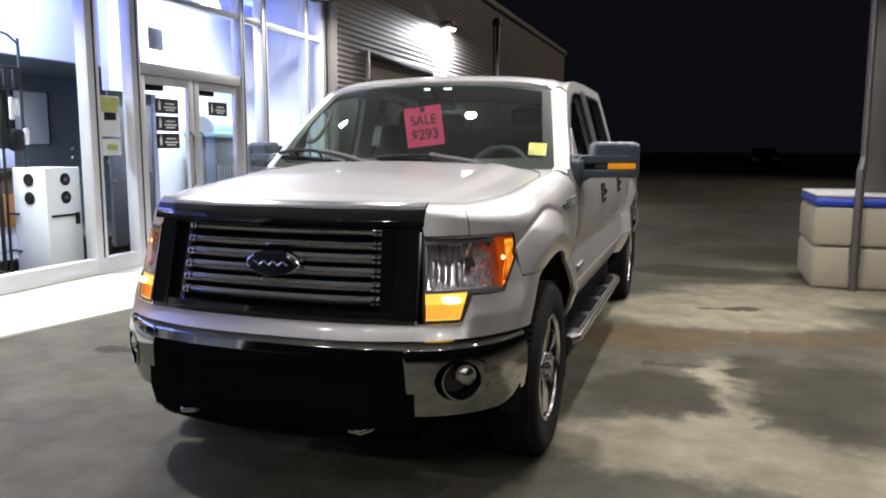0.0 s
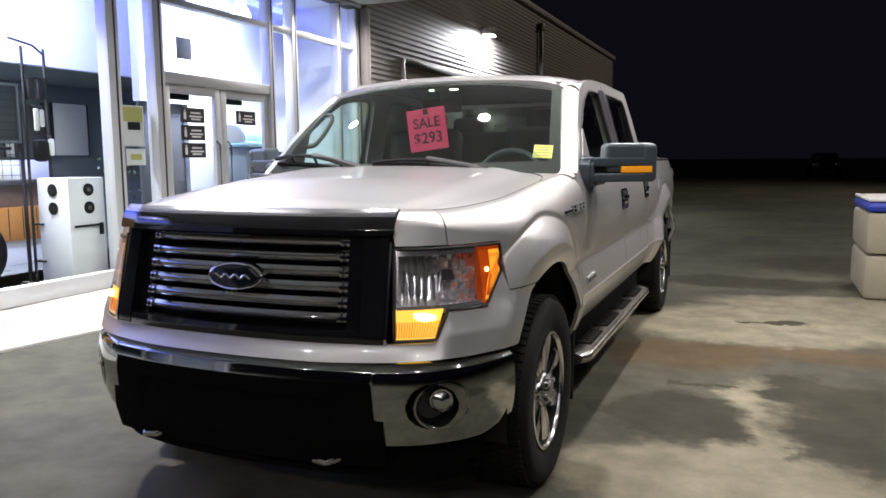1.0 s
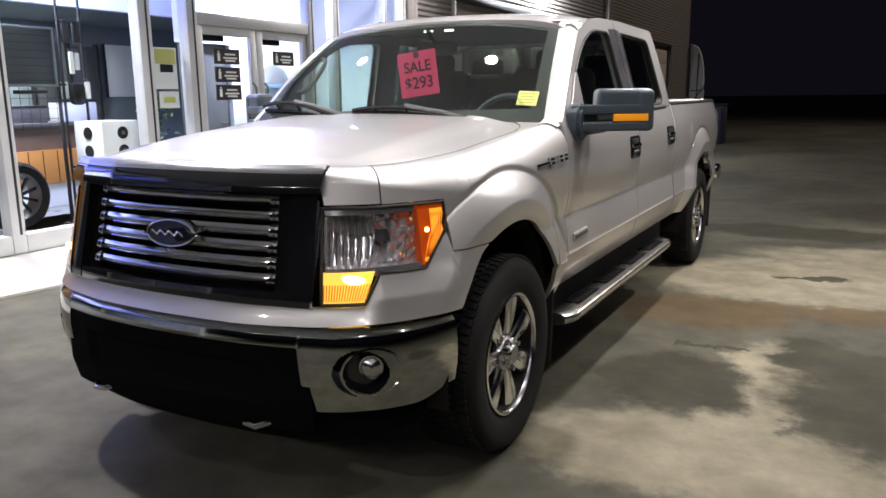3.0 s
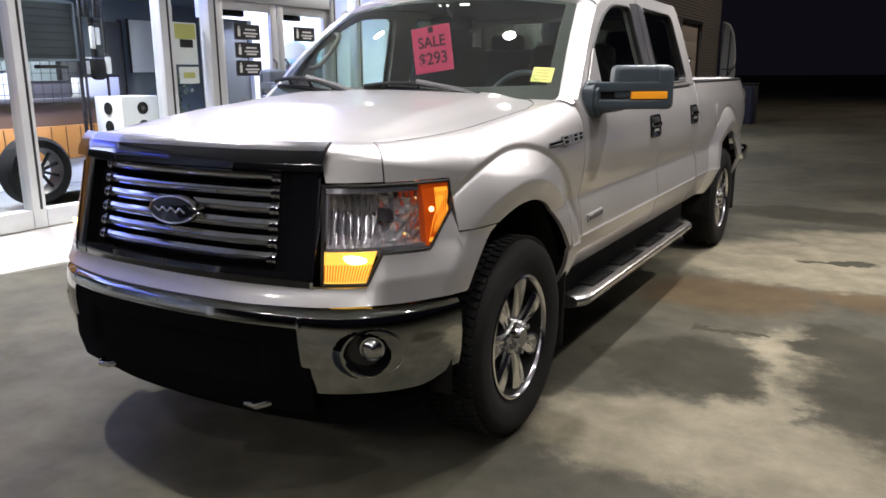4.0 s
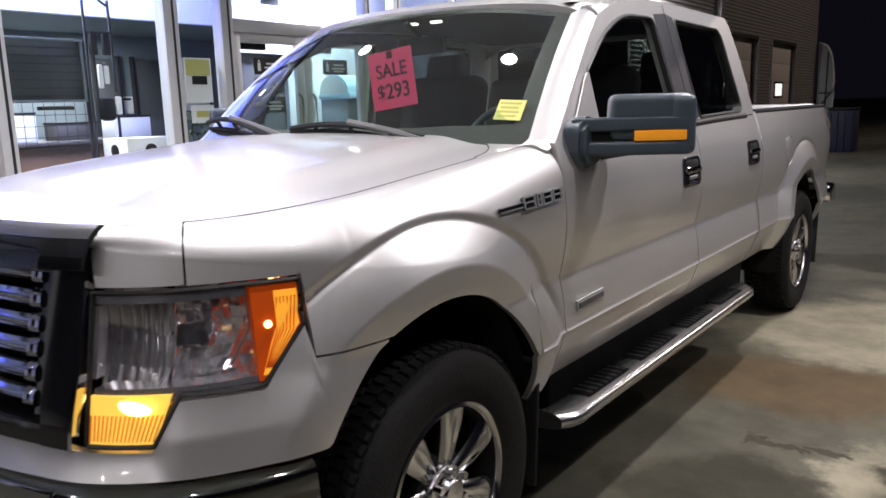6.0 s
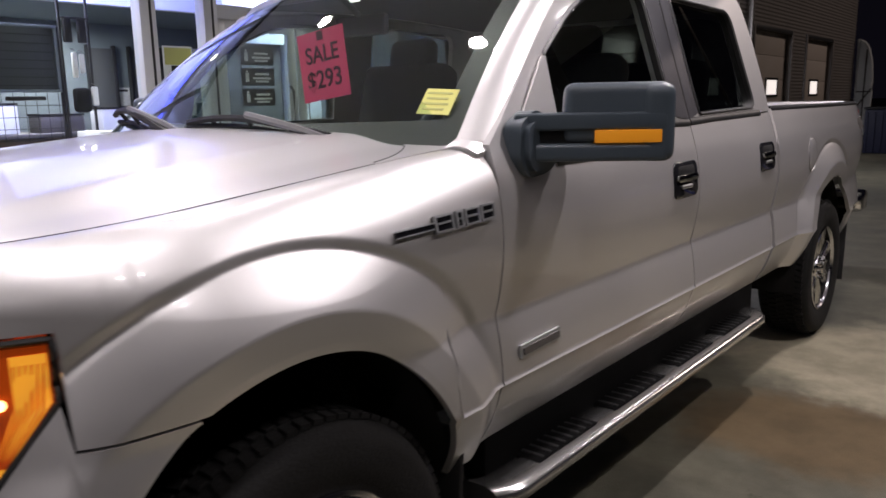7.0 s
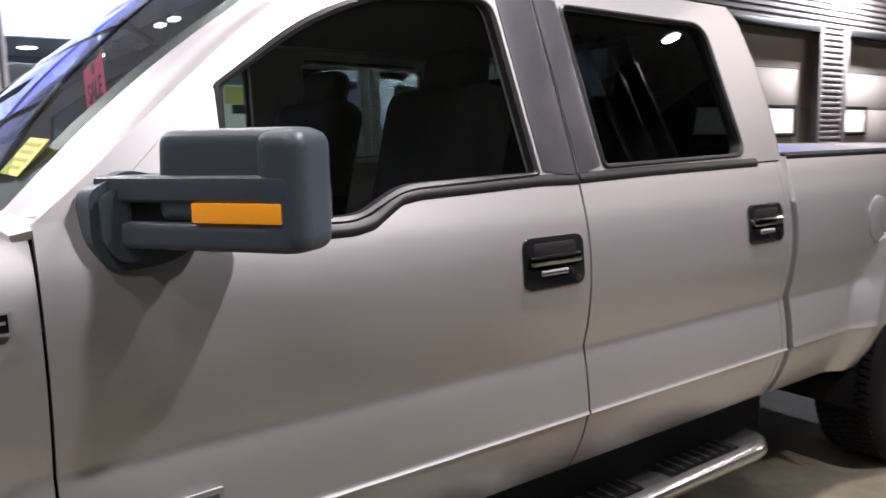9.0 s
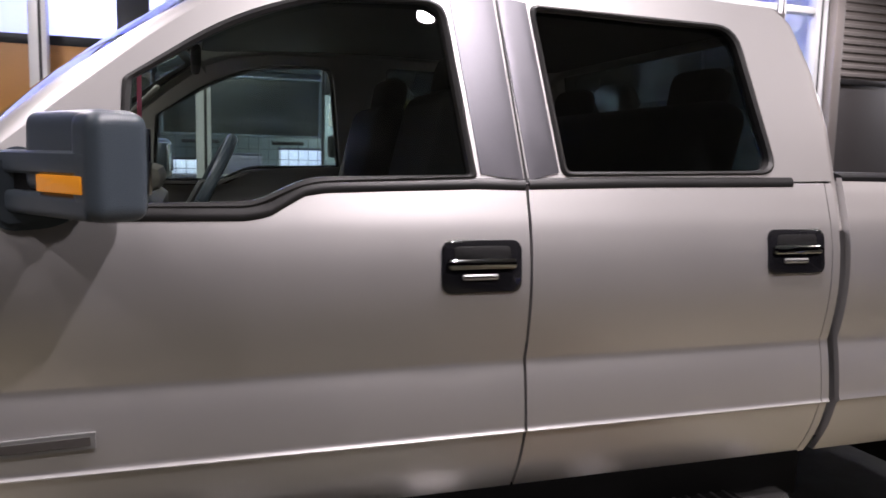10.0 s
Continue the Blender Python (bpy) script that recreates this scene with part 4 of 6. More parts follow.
def fender(sg):
    s1 = s_y(FENDER_END)

    def f(u, v):
        s = lerp(S_CUT + 0.004, s1, u)
        y = float(np.interp(s, RUN, LINE[:, 1]))
        if y < -0.425:
            zb = 1.082
        elif y < -0.18:
            zb = max(arch(y, 0), 0.905)
        else:
            zb = max(arch(y, 0), SILL)
        z0 = crest(s)[0]
        if v < 0.66:
            k = round(v * 130)
            if y > 0.3 and zb < 0.66:
                # rows that follow the ledge
                z = lerp(zb, 0.690, k / 20) if k <= 20 else (0.6935, 0.6965, 0.701, 0.7055)[k - 21] if k < 25 else lerp(0.7055, z0, (k - 24) / 62)
                return body(s, z)
            return body(s, lerp(min(zb, z0 - 0.002), z0, v / 0.66))
        return shoulder(s, (v - 0.66) / 0.34)
    return grid(f, 190, 130, sg, 0.018)


def hood_lip(sg):
    """The hood's front face over grille and lamps, rolled over to its top."""
    def f(u, v):
        s = lerp(0, S_CUT - 0.002, u)
        x = float(np.interp(s, RUN, LINE[:, 0]))
        low = 1.176 - 0.092 * smooth01(0.604, 0.622, x)
        z0 = max(crest(s)[0], low + 0.001)
        if v < 0.4:
            return body(s, lerp(low, z0, v / 0.4))
        return shoulder(s, (v - 0.4) / 0.6)
    return grid(f, 90, 26, sg, 0.0)


S_REAR = s_y(0.60)


def hood_top(a, t):
    """The hood's top: a from the middle (0) to the seam (1), t from the lip to the cowl."""
    F = lambda a: shoulder(lerp(0, S_CUT - 0.002, a), 1)[0]
    S = lambda t: shoulder(lerp(S_CUT, S_REAR, t), 1)[0] - Vector((0.004, 0, 0))
    end = S(1)
    R = lambda a: Vector((end.x * a, 0.47 + (end.y - 0.47) * a * a, end.z))
    C = lambda t: F(0).lerp(R(0), t)
    p = F(a) * (1 - t) + R(a) * t + C(t) * (1 - a) + S(t) * a - (F(0) * (1 - a) * (1 - t) + F(1) * a * (1 - t) + R(0) * (1 - a) * t + R(1) * a * t)
    grow = smooth01(0, 0.55, t)
    p.z += (0.030 * (1 - a * a) + 0.016 * smooth01(0.83, 0.63, a)) * (0.25 + 0.75 * grow) * smooth01(0, 0.12, t) - 0.003 * math.exp(-((a - 0.86) / 0.10) ** 2) * grow * smooth01(0, 0.2, t)
    return p, Vector((0, 0, 1))


def panels(sg, side):
    fe = part("front_fender", fender(sg), PAINT, truck)
    belt_f = lambda y, x: float(np.interp(y, [0.6, 0.78, 0.90, 1.22, 1.27, 1.35, 1.40, 1.77, 1.9], [1.306, 1.300, 1.243, 1.243, 1.252, 1.298, 1.306, 1.318, 1.316]))
    belt_r = lambda y, x: float(np.interp(y, [1.9, 2.2, 2.9], [1.318, 1.326, 1.336]))
    low = lambda y, x: SILL
    fd = part("front_door", skin(s_y(FENDER_END + 0.006), s_y(DOOR_SPLIT - 0.004), low, belt_f, 60, 70, sg, rows=True), PAINT, truck)
    rd = part("rear_door", skin(s_y(DOOR_SPLIT + 0.004), s_y(CAB_END - 0.03), low, belt_r, 44, 70, sg, rows=True), PAINT, truck)
    part("cab_corner", skin(s_y(CAB_END - 0.027), s_y(CAB_END), low, belt_r, 4, 70, sg, rows=True), PAINT, truck)

    def bed_low(y, x):
        return max(arch(y, WB), float(np.interp(y, [2.9, 4.4, 5.15], [SILL, SILL, 0.56])))
    part("bed_side", skin(s_y(BED_START), s_y(BED_END), bed_low, lambda y, x: 1.352, 150, 64, sg), PAINT, truck)
    # front wall of the bed, seen in the gap behind the cab
    def bed_front(u, v):
        z = lerp(0.56, 1.33, v)
        p = body(s_y(BED_START), z, -0.006)[0]
        return Vector((lerp(0.62, p.x, u), BED_START + 0.004, z)), Vector((0, -1, 0))
    part("bed_front", grid(bed_front, 6, 20, sg), PAINT, truck)
    # fuel door on the driver's side
    if sg > 0:
        bm = bmesh.new()
        ring = []
        for r, o in ((0.083, 0.004), (0.088, 0.0015), (0.092, 0.004)):
            ring.append([bm.verts.new(body(s_y(3.515 + r * math.cos(k * math.pi / 18)), 1.10 + r * math.sin(k * math.pi / 18), o)[0]) for k in range(36)])
        for p, q in zip(ring, ring[1:]):
            for k in range(36):
                bm.faces.new((p[k], q[k], q[(k + 1) % 36], p[(k + 1) % 36]))
        bm.faces.new(ring[0])
        part("fuel_door", bm, PAINT, truck)
    for door, y0, y1, z0, z1 in ((fd, 1.672, 1.880, 1.058, 1.186), (rd, 2.628, 2.826, 1.080, 1.206)):
        handle(door, y0, y1, z0, z1, sg)
    # trim strip under the side glass
    def strip(y0, y1, belt, nm, par):
        def f(u, v):
            y = lerp(y0, y1, u)
            b = belt(y, 0)
            a = -0.010 + v * 0.030
            p, n = body(s_y(y), b + a, 0.006 * math.sin(math.pi * v) + 0.001)
            return p, n
        part(nm, grid(f, 50, 5, sg, 0.006), SEAL, par)
    strip(0.92, DOOR_SPLIT - 0.005, belt_f, "belt_trim", fd)
    strip(DOOR_SPLIT + 0.005, 2.74, belt_r, "belt_trim", rd)
    return fd, rd


def handle(door, y0, y1, z0, z1, sg):
    """Black bezel with a recessed cup, a chrome pull and a chrome bar below it."""
    def plate(a0, a1, b0, b1, off, depth, r):
        bm = bmesh.new()
        pts = []
        for cy, cz, st in ((a1 - r, b1 - r, 0), (a0 + r, b1 - r, 90), (a0 + r, b0 + r, 180), (a1 - r, b0 + r, 270)):
            for k in range(5):
                an = radians(st + k * 22.5)
                pts.append((cy + r * math.cos(an), cz + r * math.sin(an)))
        loops = []
        for shrink, o in ((0.0, off - depth), (0.0, off - 0.003), (0.004, off)):
            ring = []
            for y, z in pts:
                my, mz = (a0 + a1) / 2, (b0 + b1) / 2
                y += shrink * (1 if y < my else -1)
                z += shrink * (1 if z < mz else -1)
                p = body(s_y(y), z, o)[0]
                p.x *= sg
                ring.append(bm.verts.new(p))
            loops.append(ring)
        n = len(pts)
        for p, q in zip(loops, loops[1:]):
            for k in range(n):
                bm.faces.new((p[k], p[(k + 1) % n], q[(k + 1) % n], q[k]))
        bm.faces.new(loops[-1])
        bmesh.ops.recalc_face_normals(bm, faces=bm.faces)
        return bm
    w, h = y1 - y0, z1 - z0
    part("handle_bezel", plate(y0, y1, z0, z1, 0.007, 0.02, 0.024), GLOSS_BLACK, door, "black door handle bezel")
    part("handle_cup", plate(y0 + 0.03 * w / 0.2, y1 - 0.03, z0 + 0.62 * h, z1 - 0.012, 0.0085, 0.004, 0.01), BLACK, door)
    part("handle_grip", plate(y0 + 0.012, y1 - 0.018, z0 + 0.47 * h, z0 + 0.66 * h, 0.018, 0.012, 0.010), BUMPER_CHROME, door, "chrome pull")
    part("handle_trim", plate(y0 + 0.05, y1 - 0.065, z0 + 0.26 * h, z0 + 0.37 * h, 0.014, 0.006, 0.005), ALU, door)


DOORS = {}
for sg in (1, -1):
    DOORS[sg] = panels(sg, "")

bm = bmesh.new()
for sg in (1, -1):
    half = grid(hood_top, 44, 56, sg)
    lip = hood_lip(sg)
    for piece in (half, lip):
        me = bpy.data.meshes.new("tmp")
        piece.to_mesh(me)
        piece.free()
        bm.from_mesh(me)
        bpy.data.meshes.remove(me)
bmesh.ops.remove_doubles(bm, verts=bm.verts, dist=0.0008)
bmesh.ops.recalc_face_normals(bm, faces=bm.faces)
hd = part("hood", bm, PAINT, truck, smooth=50)
for sg in (1, -1):
    seam = [(shoulder(lerp(S_CUT, S_REAR, t), 1)[0] + Vector((-0.002, 0, -0.001))) * Vector((sg, 1, 1)) for t in np.linspace(0.0, 1.0, 40)]
    part("hood_gap", tube(seam, 0.0026, 6), SEAL, hd)

    # fender's rear corner, which wraps inwards round the end of the hood to the cowl
    def fender_corner(u, v):
        p, n = hood_top(lerp(1 - 0.16 * v ** 1.7, 1.016, u), lerp(0.79, 1.0, v))
        return p + Vector((0, 0, 0.0035)), n
    part("fender_corner", grid(fender_corner, 8, 14, sg, 0.003), PAINT, truck)
    part("hood_gap", tube([(fender_corner(0, v)[0] + Vector((-0.002, -0.001, -0.001))) * Vector((sg, 1, 1)) for v in np.linspace(0.02, 1, 20)], 0.0026, 6), SEAL, hd)
# cowl below the windscreen
part("cowl", grid(lambda u, v: (Vector((lerp(-0.84, 0.84, u), lerp(0.44 + 0.10 * (2 * u - 1) ** 2, 0.66, v), lerp(1.275, 1.285, v))), Vector((0, 0, 1))), 24, 4, 1, 0.02), BLACK, truck)

# ---- cab: greenhouse, roof, glass ----
def green(y, z, off=0.0):
    """The leaning plane of the side windows."""
    return Vector((0.909 - 0.265 * (z - 1.33) + off, y, z))


def roof_z(x, y):
    c = 1.905 - 0.055 * ((y - 2.0) / 0.9) ** 2 if y < 2.0 else 1.905 - 0.035 * ((y - 2.0) / 0.8) ** 2
    a = abs(x) / 0.765
    return c - 0.040 * a ** 2 - 0.055 * a ** 9


def frame_sheet(outer, holes, sg):
    """The side frame of the cab: an outline of (y, z) with window holes, given thickness."""
    bm = bmesh.new()
    es = []
    for loop in [outer] + holes:
        vs = [bm.verts.new((0, y, z)) for y, z in loop]
        es += [bm.edges.new((vs[i], vs[(i + 1) % len(vs)])) for i in range(len(vs))]
    bmesh.ops.triangle_fill(bm, use_beauty=True, use_dissolve=False, edges=es, normal=(1, 0, 0))
    for v in bm.verts:
        v.co = green(v.co.y, v.co.z)
    bmesh.ops.recalc_face_normals(bm, faces=bm.faces)
    if sum(f.normal.x for f in bm.faces) < 0:
        bmesh.ops.reverse_faces(bm, faces=bm.faces)
    made = bmesh.ops.extrude_face_region(bm, geom=list(bm.faces))
    tops = [v for v in made["geom"] if isinstance(v, bmesh.types.BMVert)]
    for v in tops:
        v.co.x += 0.0
    for v in set(bm.verts) - set(tops):
        v.co.x -= 0.045
    for v in bm.verts:
        v.co.x *= sg
    bmesh.ops.recalc_face_normals(bm, faces=bm.faces)
    return bm


def rounded(pts, r=0.03, n=5):
    """An outline with its corners rounded."""
    out = []
    for i, p in enumerate(pts):
        p = Vector((*p[:2], 0))
        rr = pts[i][2] if len(pts[i]) > 2 else r
        a, b = Vector((*pts[i - 1][:2], 0)), Vector((*pts[(i + 1) % len(pts)][:2], 0))
        d0, d1 = (a - p), (b - p)
        rr = min(rr, d0.length * 0.45, d1.length * 0.45)
        s, e = p + d0.normalized() * rr, p + d1.normalized() * rr
        for k in range(n + 1):
            t = k / n
            q = s * (1 - t) ** 2 + p * (2 * t * (1 - t)) + e * t * t
            out.append((q.x, q.y))
    return out


WIN_F = rounded([(0.955, 1.262), (1.235, 1.262, 0.03), (1.365, 1.318, 0.05), (1.772, 1.338, 0.01), (1.715, 1.775, 0.05), (1.40, 1.768, 0.16), (1.19, 1.690, 0.10), (0.972, 1.540, 0.01)])
WIN_R = rounded([(2.012, 1.345, 0.02), (2.690, 1.360, 0.06), (2.600, 1.778, 0.07), (1.952, 1.785, 0.03)])
OUTER = [(0.634, 1.250), (1.235, 1.250), (1.365, 1.305), (1.906, 1.322), (2.885, 1.342), (2.878, 1.50), (2.845, 1.66), (2.790, 1.80), (2.74, 1.845),
         (2.0, 1.853), (1.60, 1.843), (1.35, 1.812), (1.17, 1.745), (1.02, 1.635), (0.86, 1.500), (0.70, 1.360), (0.634, 1.306)]
for sg in (1, -1):
    fr = part("cab_side_frame", frame_sheet(OUTER, [WIN_F, WIN_R], sg), PAINT, truck, smooth=30)
    for nm, win, mat in (("front_side_window", WIN_F, GLASS_SIDE), ("rear_side_window", WIN_R, GLASS_DARK)):
        bm = bmesh.new()
        vs = [bm.verts.new(Vector((sg, 1, 1)) * green(y, z, -0.018)) for y, z in win]
        f = bm.faces.new(vs)
        bm.normal_update()
        if f.normal.x * sg < 0:
            f.normal_flip()
        g = part(nm, bm, mat, truck, "dark privacy glass" if mat is GLASS_DARK else "lightly tinted glass")
        g.visible_shadow = False
        bm = bmesh.new()
        cy, cz = sum(p[0] for p in win) / len(win), sum(p[1] for p in win) / len(win)
        loops = []
        for k, o in ((1.012, 0.002), (0.985, 0.007), (0.958, 0.002), (0.955, -0.020)):
            kk = []
            for y, z in win:
                q = Vector((y - cy, z - cz, 0))
                q *= (q.length + (k - 1) * 0.35) / q.length
                kk.append(bm.verts.new(Vector((sg, 1, 1)) * green(cy + q.x, cz + q.y, o)))
            loops.append(kk)
        n = len(win)
        for p, q in zip(loops, loops[1:]):
            for k in range(n):
                bm.faces.new((p[k], p[(k + 1) % n], q[(k + 1) % n], q[k]) if sg > 0 else (q[k], q[(k + 1) % n], p[(k + 1) % n], p[k]))
        part("window_seal", bm, SEAL, g, "black rubber seal")
    # gap between the two doors in the B pillar
    bm = bmesh.new()
    vs = [Vector((sg, 1, 1)) * green(y, z, 0.0015) for y, z in ((1.904, 1.325), (1.912, 1.325), (1.858, 1.838), (1.851, 1.838))]
    bm.faces.new([bm.verts.new(v) for v in (vs if sg > 0 else vs[::-1])])
    part("pillar_gap", bm, SEAL, truck)
    # dark satin overlay put on the door frames beside the gap
    for q in ([(1.786, 1.345), (1.900, 1.332), (1.850, 1.800), (1.729, 1.790)], [(1.916, 1.332), (2.000, 1.352), (1.943, 1.790), (1.862, 1.800)]):
        def overlay(u, v, q=q):
            y = lerp(lerp(q[0][0], q[1][0], u), lerp(q[3][0], q[2][0], u), v)
            z = lerp(lerp(q[0][1], q[1][1], u), lerp(q[3][1], q[2][1], u), v)
            return green(y, z, 0.0035 - 0.0012 * (2 * u - 1) ** 4), Vector((1, 0, 0))
        part("pillar_overlay", grid(overlay, 10, 12, sg, 0.004), PILLAR, truck, "dark satin overlay on the door pillar")
    # painted corner between fender, hood and pillar foot
    def foot_patch(u, v):
        a = Vector((0.835, 0.555, 1.3005)).lerp(Vector((0.905, 0.598, 1.286)), u)
        b = Vector((0.846, 0.610, 1.330)).lerp(Vector((0.917, 0.760, 1.318)), u)
        return a.lerp(b, v) + Vector((0, 0, 0.010 * math.sin(math.pi * u))), Vector((0.3, -0.3, 0.9))
    part("cowl_corner", grid(foot_patch, 8, 8, sg, 0.015), PAINT, truck)


def roof(u, v):
    x = lerp(-0.775, 0.775, u)
    a = abs(x) / 0.775
    yf = 1.03 + 0.155 * a ** 2.2
    yr = 2.80 - 0.04 * a ** 2
    y = lerp(yf, yr, v)
    z = roof_z(x, y)
    if v < 0.06:
        z -= 0.022 * (1 - v / 0.06) ** 2
    if v > 0.95:
        z -= 0.04 * ((v - 0.95) / 0.05) ** 2
    return Vector((x, y, z)), Vector((0, 0, 1))


part("roof", grid(roof, 64, 40, 1, 0.03), PAINT, truck)


def screen(u, v, off=0.0):
    """The windscreen's curved sheet."""
    a = 2 * u - 1
    b = Vector((0.845 * a, 0.42 + 0.165 * abs(a) ** 2.2, 1.288 + 0.021 * abs(a) ** 2))
    t = Vector((0.712 * a, 1.035 + 0.095 * abs(a) ** 2.2, 1.815 - 0.060 * abs(a) ** 2.2))
    p = b.lerp(t, v)
    n = Vector((0.25 * a, -0.66, 0.75)).normalized()
    return p + n * (0.022 * math.sin(math.pi * v) + off), n


g = part("windscreen", grid(lambda u, v: screen(u, v), 40, 20), GLASS_FRONT, truck, "curved tinted windscreen")
g.visible_shadow = False


def frit(u0, u1, v0, v1):
    return grid(lambda u, v: screen(lerp(u0, u1, u), lerp(v0, v1, v), -0.004), 30, 4)


for a in ((0, 1, 0.0, 0.125), (0, 1, 0.965, 1.0), (0, 0.036, 0.125, 0.965), (0.964, 1, 0.125, 0.965)):
    part("windscreen_border", frit(*a), SEAL, g, "black border of the windscreen")
for sg in (1, -1):
    # A pillar
    def pillar(u, v, sg=sg):
        p, n = screen(1.0, u)
        q = green(*[float(np.interp(u, [0, 0.3, 0.6, 0.8, 1.0], k)) for k in ([0.74, 0.88, 1.035, 1.14, 1.30], [1.30, 1.475, 1.615, 1.705, 1.795])])
        m = (p + q) / 2 + Vector((0.030, -0.020, 0.018))
        return p * (1 - v) ** 2 + m * (2 * v * (1 - v)) + q * v * v, Vector((0.8, -0.4, 0.4))
    part("windscreen_pillar", grid(pillar, 30, 8, sg, 0.02), PAINT, truck)
    # rail from pillar over the doors to the roof's edge
    def rail(u, v):
        y = lerp(1.17, 2.79, u)
        zo = float(np.interp(y, [p[0] for p in OUTER[8:13]][::-1], [p[1] for p in OUTER[8:13]][::-1]))
        q = green(y, zo - 0.012)
        p = Vector((0.735, y, roof_z(0.735, max(y, 1.17))))
        m = Vector((q.x - 0.004, y, p.z - 0.004))
        return q * (1 - v) ** 2 + m * (2 * v * (1 - v)) + p * v * v, Vector((0.6, 0, 0.7))
    part("roof_rail", grid(rail, 40, 8, sg, 0.015), PAINT, truck)
    # ditch moulding
    part("roof_moulding", tube([Vector((sg * 0.742, y, roof_z(0.742, y) + 0.001)) for y in np.linspace(1.2, 2.76, 30)], 0.005, 6), SEAL, truck)
    # back corner of the cab
    def back(u, v):
        i = u * 4
        y = float(np.interp(i, [0, 1, 2, 3, 4], [2.885, 2.878, 2.845, 2.790, 2.74]))
        z = float(np.interp(i, [0, 1, 2, 3, 4], [1.20, 1.50, 1.66, 1.80, 1.845]))
        q = green(y, z)
        p = Vector((q.x - 0.09, y + 0.055 - 0.02 * u, z))
        m = Vector((q.x - 0.008, y + 0.048, z))
        return q * (1 - v) ** 2 + m * (2 * v * (1 - v)) + p * v * v, Vector((0.6, 0.6, 0))
    part("cab_back_corner", grid(back, 24, 8, sg, 0.01), PAINT, truck)
part("cab_back", box((1.66, 0.03, 0.80), (0, 2.915, 0.94), 0.01), PAINT, truck)
part("cab_back_upper", box((1.40, 0.03, 0.08), (0, 2.79, 1.815), 0.01, m=pose(0, 0, 0, 20)), PAINT, truck)
bm = grid(lambda u, v: (Vector((lerp(-0.76, 0.76, u) * lerp(1, 0.93, v), lerp(2.918, 2.825, v), lerp(1.32, 1.80, v))), Vector((0, 1, 0))), 8, 6, -1)
g = part("rear_window", bm, GLASS_DARK, truck, "dark privacy glass")
g.visible_shadow = False

# aerial on the roof
bm = bmesh.new()
base = [bm.verts.new((-0.655 + 0.022 * math.cos(k * math.pi / 8), 1.56 + 0.055 * math.sin(k * math.pi / 8), roof_z(0.655, 1.56) - 0.004)) for k in range(16)]
tip = [bm.verts.new((-0.655 + 0.010 * math.cos(k * math.pi / 8), 1.585 + 0.022 * math.sin(k * math.pi / 8), roof_z(0.655, 1.56) + 0.045)) for k in range(16)]
for k in range(16):
    bm.faces.new((base[k], base[(k + 1) % 16], tip[(k + 1) % 16], tip[k]))
bm.faces.new(tip)
part("roof_aerial", bm, BLACK, truck, "small black roof aerial")
# mud-black inner structure
part("cab_floor", box((1.70, 2.1, 0.34), (0, 1.80, 0.70), 0.02), UNDER, truck)
part("engine_bay", box((1.3, 1.0, 0.50), (0, -0.05, 0.86), 0.02), UNDER, truck)
part("chassis", box((1.0, 5.4, 0.20), (0, 2.2, 0.50), 0.03), UNDER, truck)
part("firewall", box((1.6, 0.06, 0.75), (0, 0.52, 0.90), 0.02), UNDER, truck)
for y in (0.0, WB):
    part("axle_beam", cyl(0.06, 1.5, (0, y, AXLE), "X", 16), UNDER, truck)
for sg in (1, -1):
    for yw in (0.0, WB):
        def liner(u, v, yw=yw):
            th = lerp(radians(-8), radians(188), u)
            return Vector((lerp(0.50, 0.925, v), yw - 0.02 + 0.485 * math.cos(th), 0.42 + 0.55 * math.sin(th))), Vector((0, 0, -1))
        part("wheel_liner", grid(liner, 30, 2, -sg if False else sg), UNDER, truck)
    # mudflaps
    part("mudflap", box((0.24, 0.018, 0.40), (sg * 0.83, 0.455, 0.43), 0.006, m=pose(0, 0, 0, -4)), RUBBER, truck, "black rubber mudflap")
    part("mudflap", box((0.26, 0.018, 0.46), (sg * 0.83, WB + 0.50, 0.47), 0.006, m=pose(0, 0, 0, -4)), RUBBER, truck, "black rubber mudflap")
    # lower rocker under the doors, deepened to block light behind the running board
    part("rocker", box((0.08, 2.22, 0.15), (sg * 0.842, 1.76, 0.452), 0.015), MATT_BLACK, truck)

# ---- bed ----
bm = box((1.60, 2.17, 0.04), (0, 4.04, 0.82), 0.01)
for sg in (1, -1):
    box((0.03, 2.05, 0.53), (sg * 0.785, 3.98, 1.075), 0.008, bm)
box((1.66, 0.03, 0.54), (0, 2.955, 1.08), 0.008, bm)
part("bed_liner", bm, BED_GREY, truck, "bare grey painted bed")
for sg in (1, -1):
    def rail_cap(u, v):
        y = lerp(2.925, 5.14, u)
        p, n = body(s_y(y), 1.352)
        return Vector((p.x + 0.004 - 0.095 * v, y, 1.3545 + 0.010 * math.sin(math.pi * v) ** 0.4)), Vector((0, 0, 1))
    part("bed_rail_cap", grid(rail_cap, 40, 6, sg, 0.012), BLACK, truck, "black bed rail cap")
part("bed_front_cap", box((1.60, 0.065, 0.016), (0, 2.965, 1.361), 0.006), BLACK, truck)
part("tailgate", box((1.52, 0.06, 0.56), (0, 5.12, 1.09), 0.02), PAINT, truck)
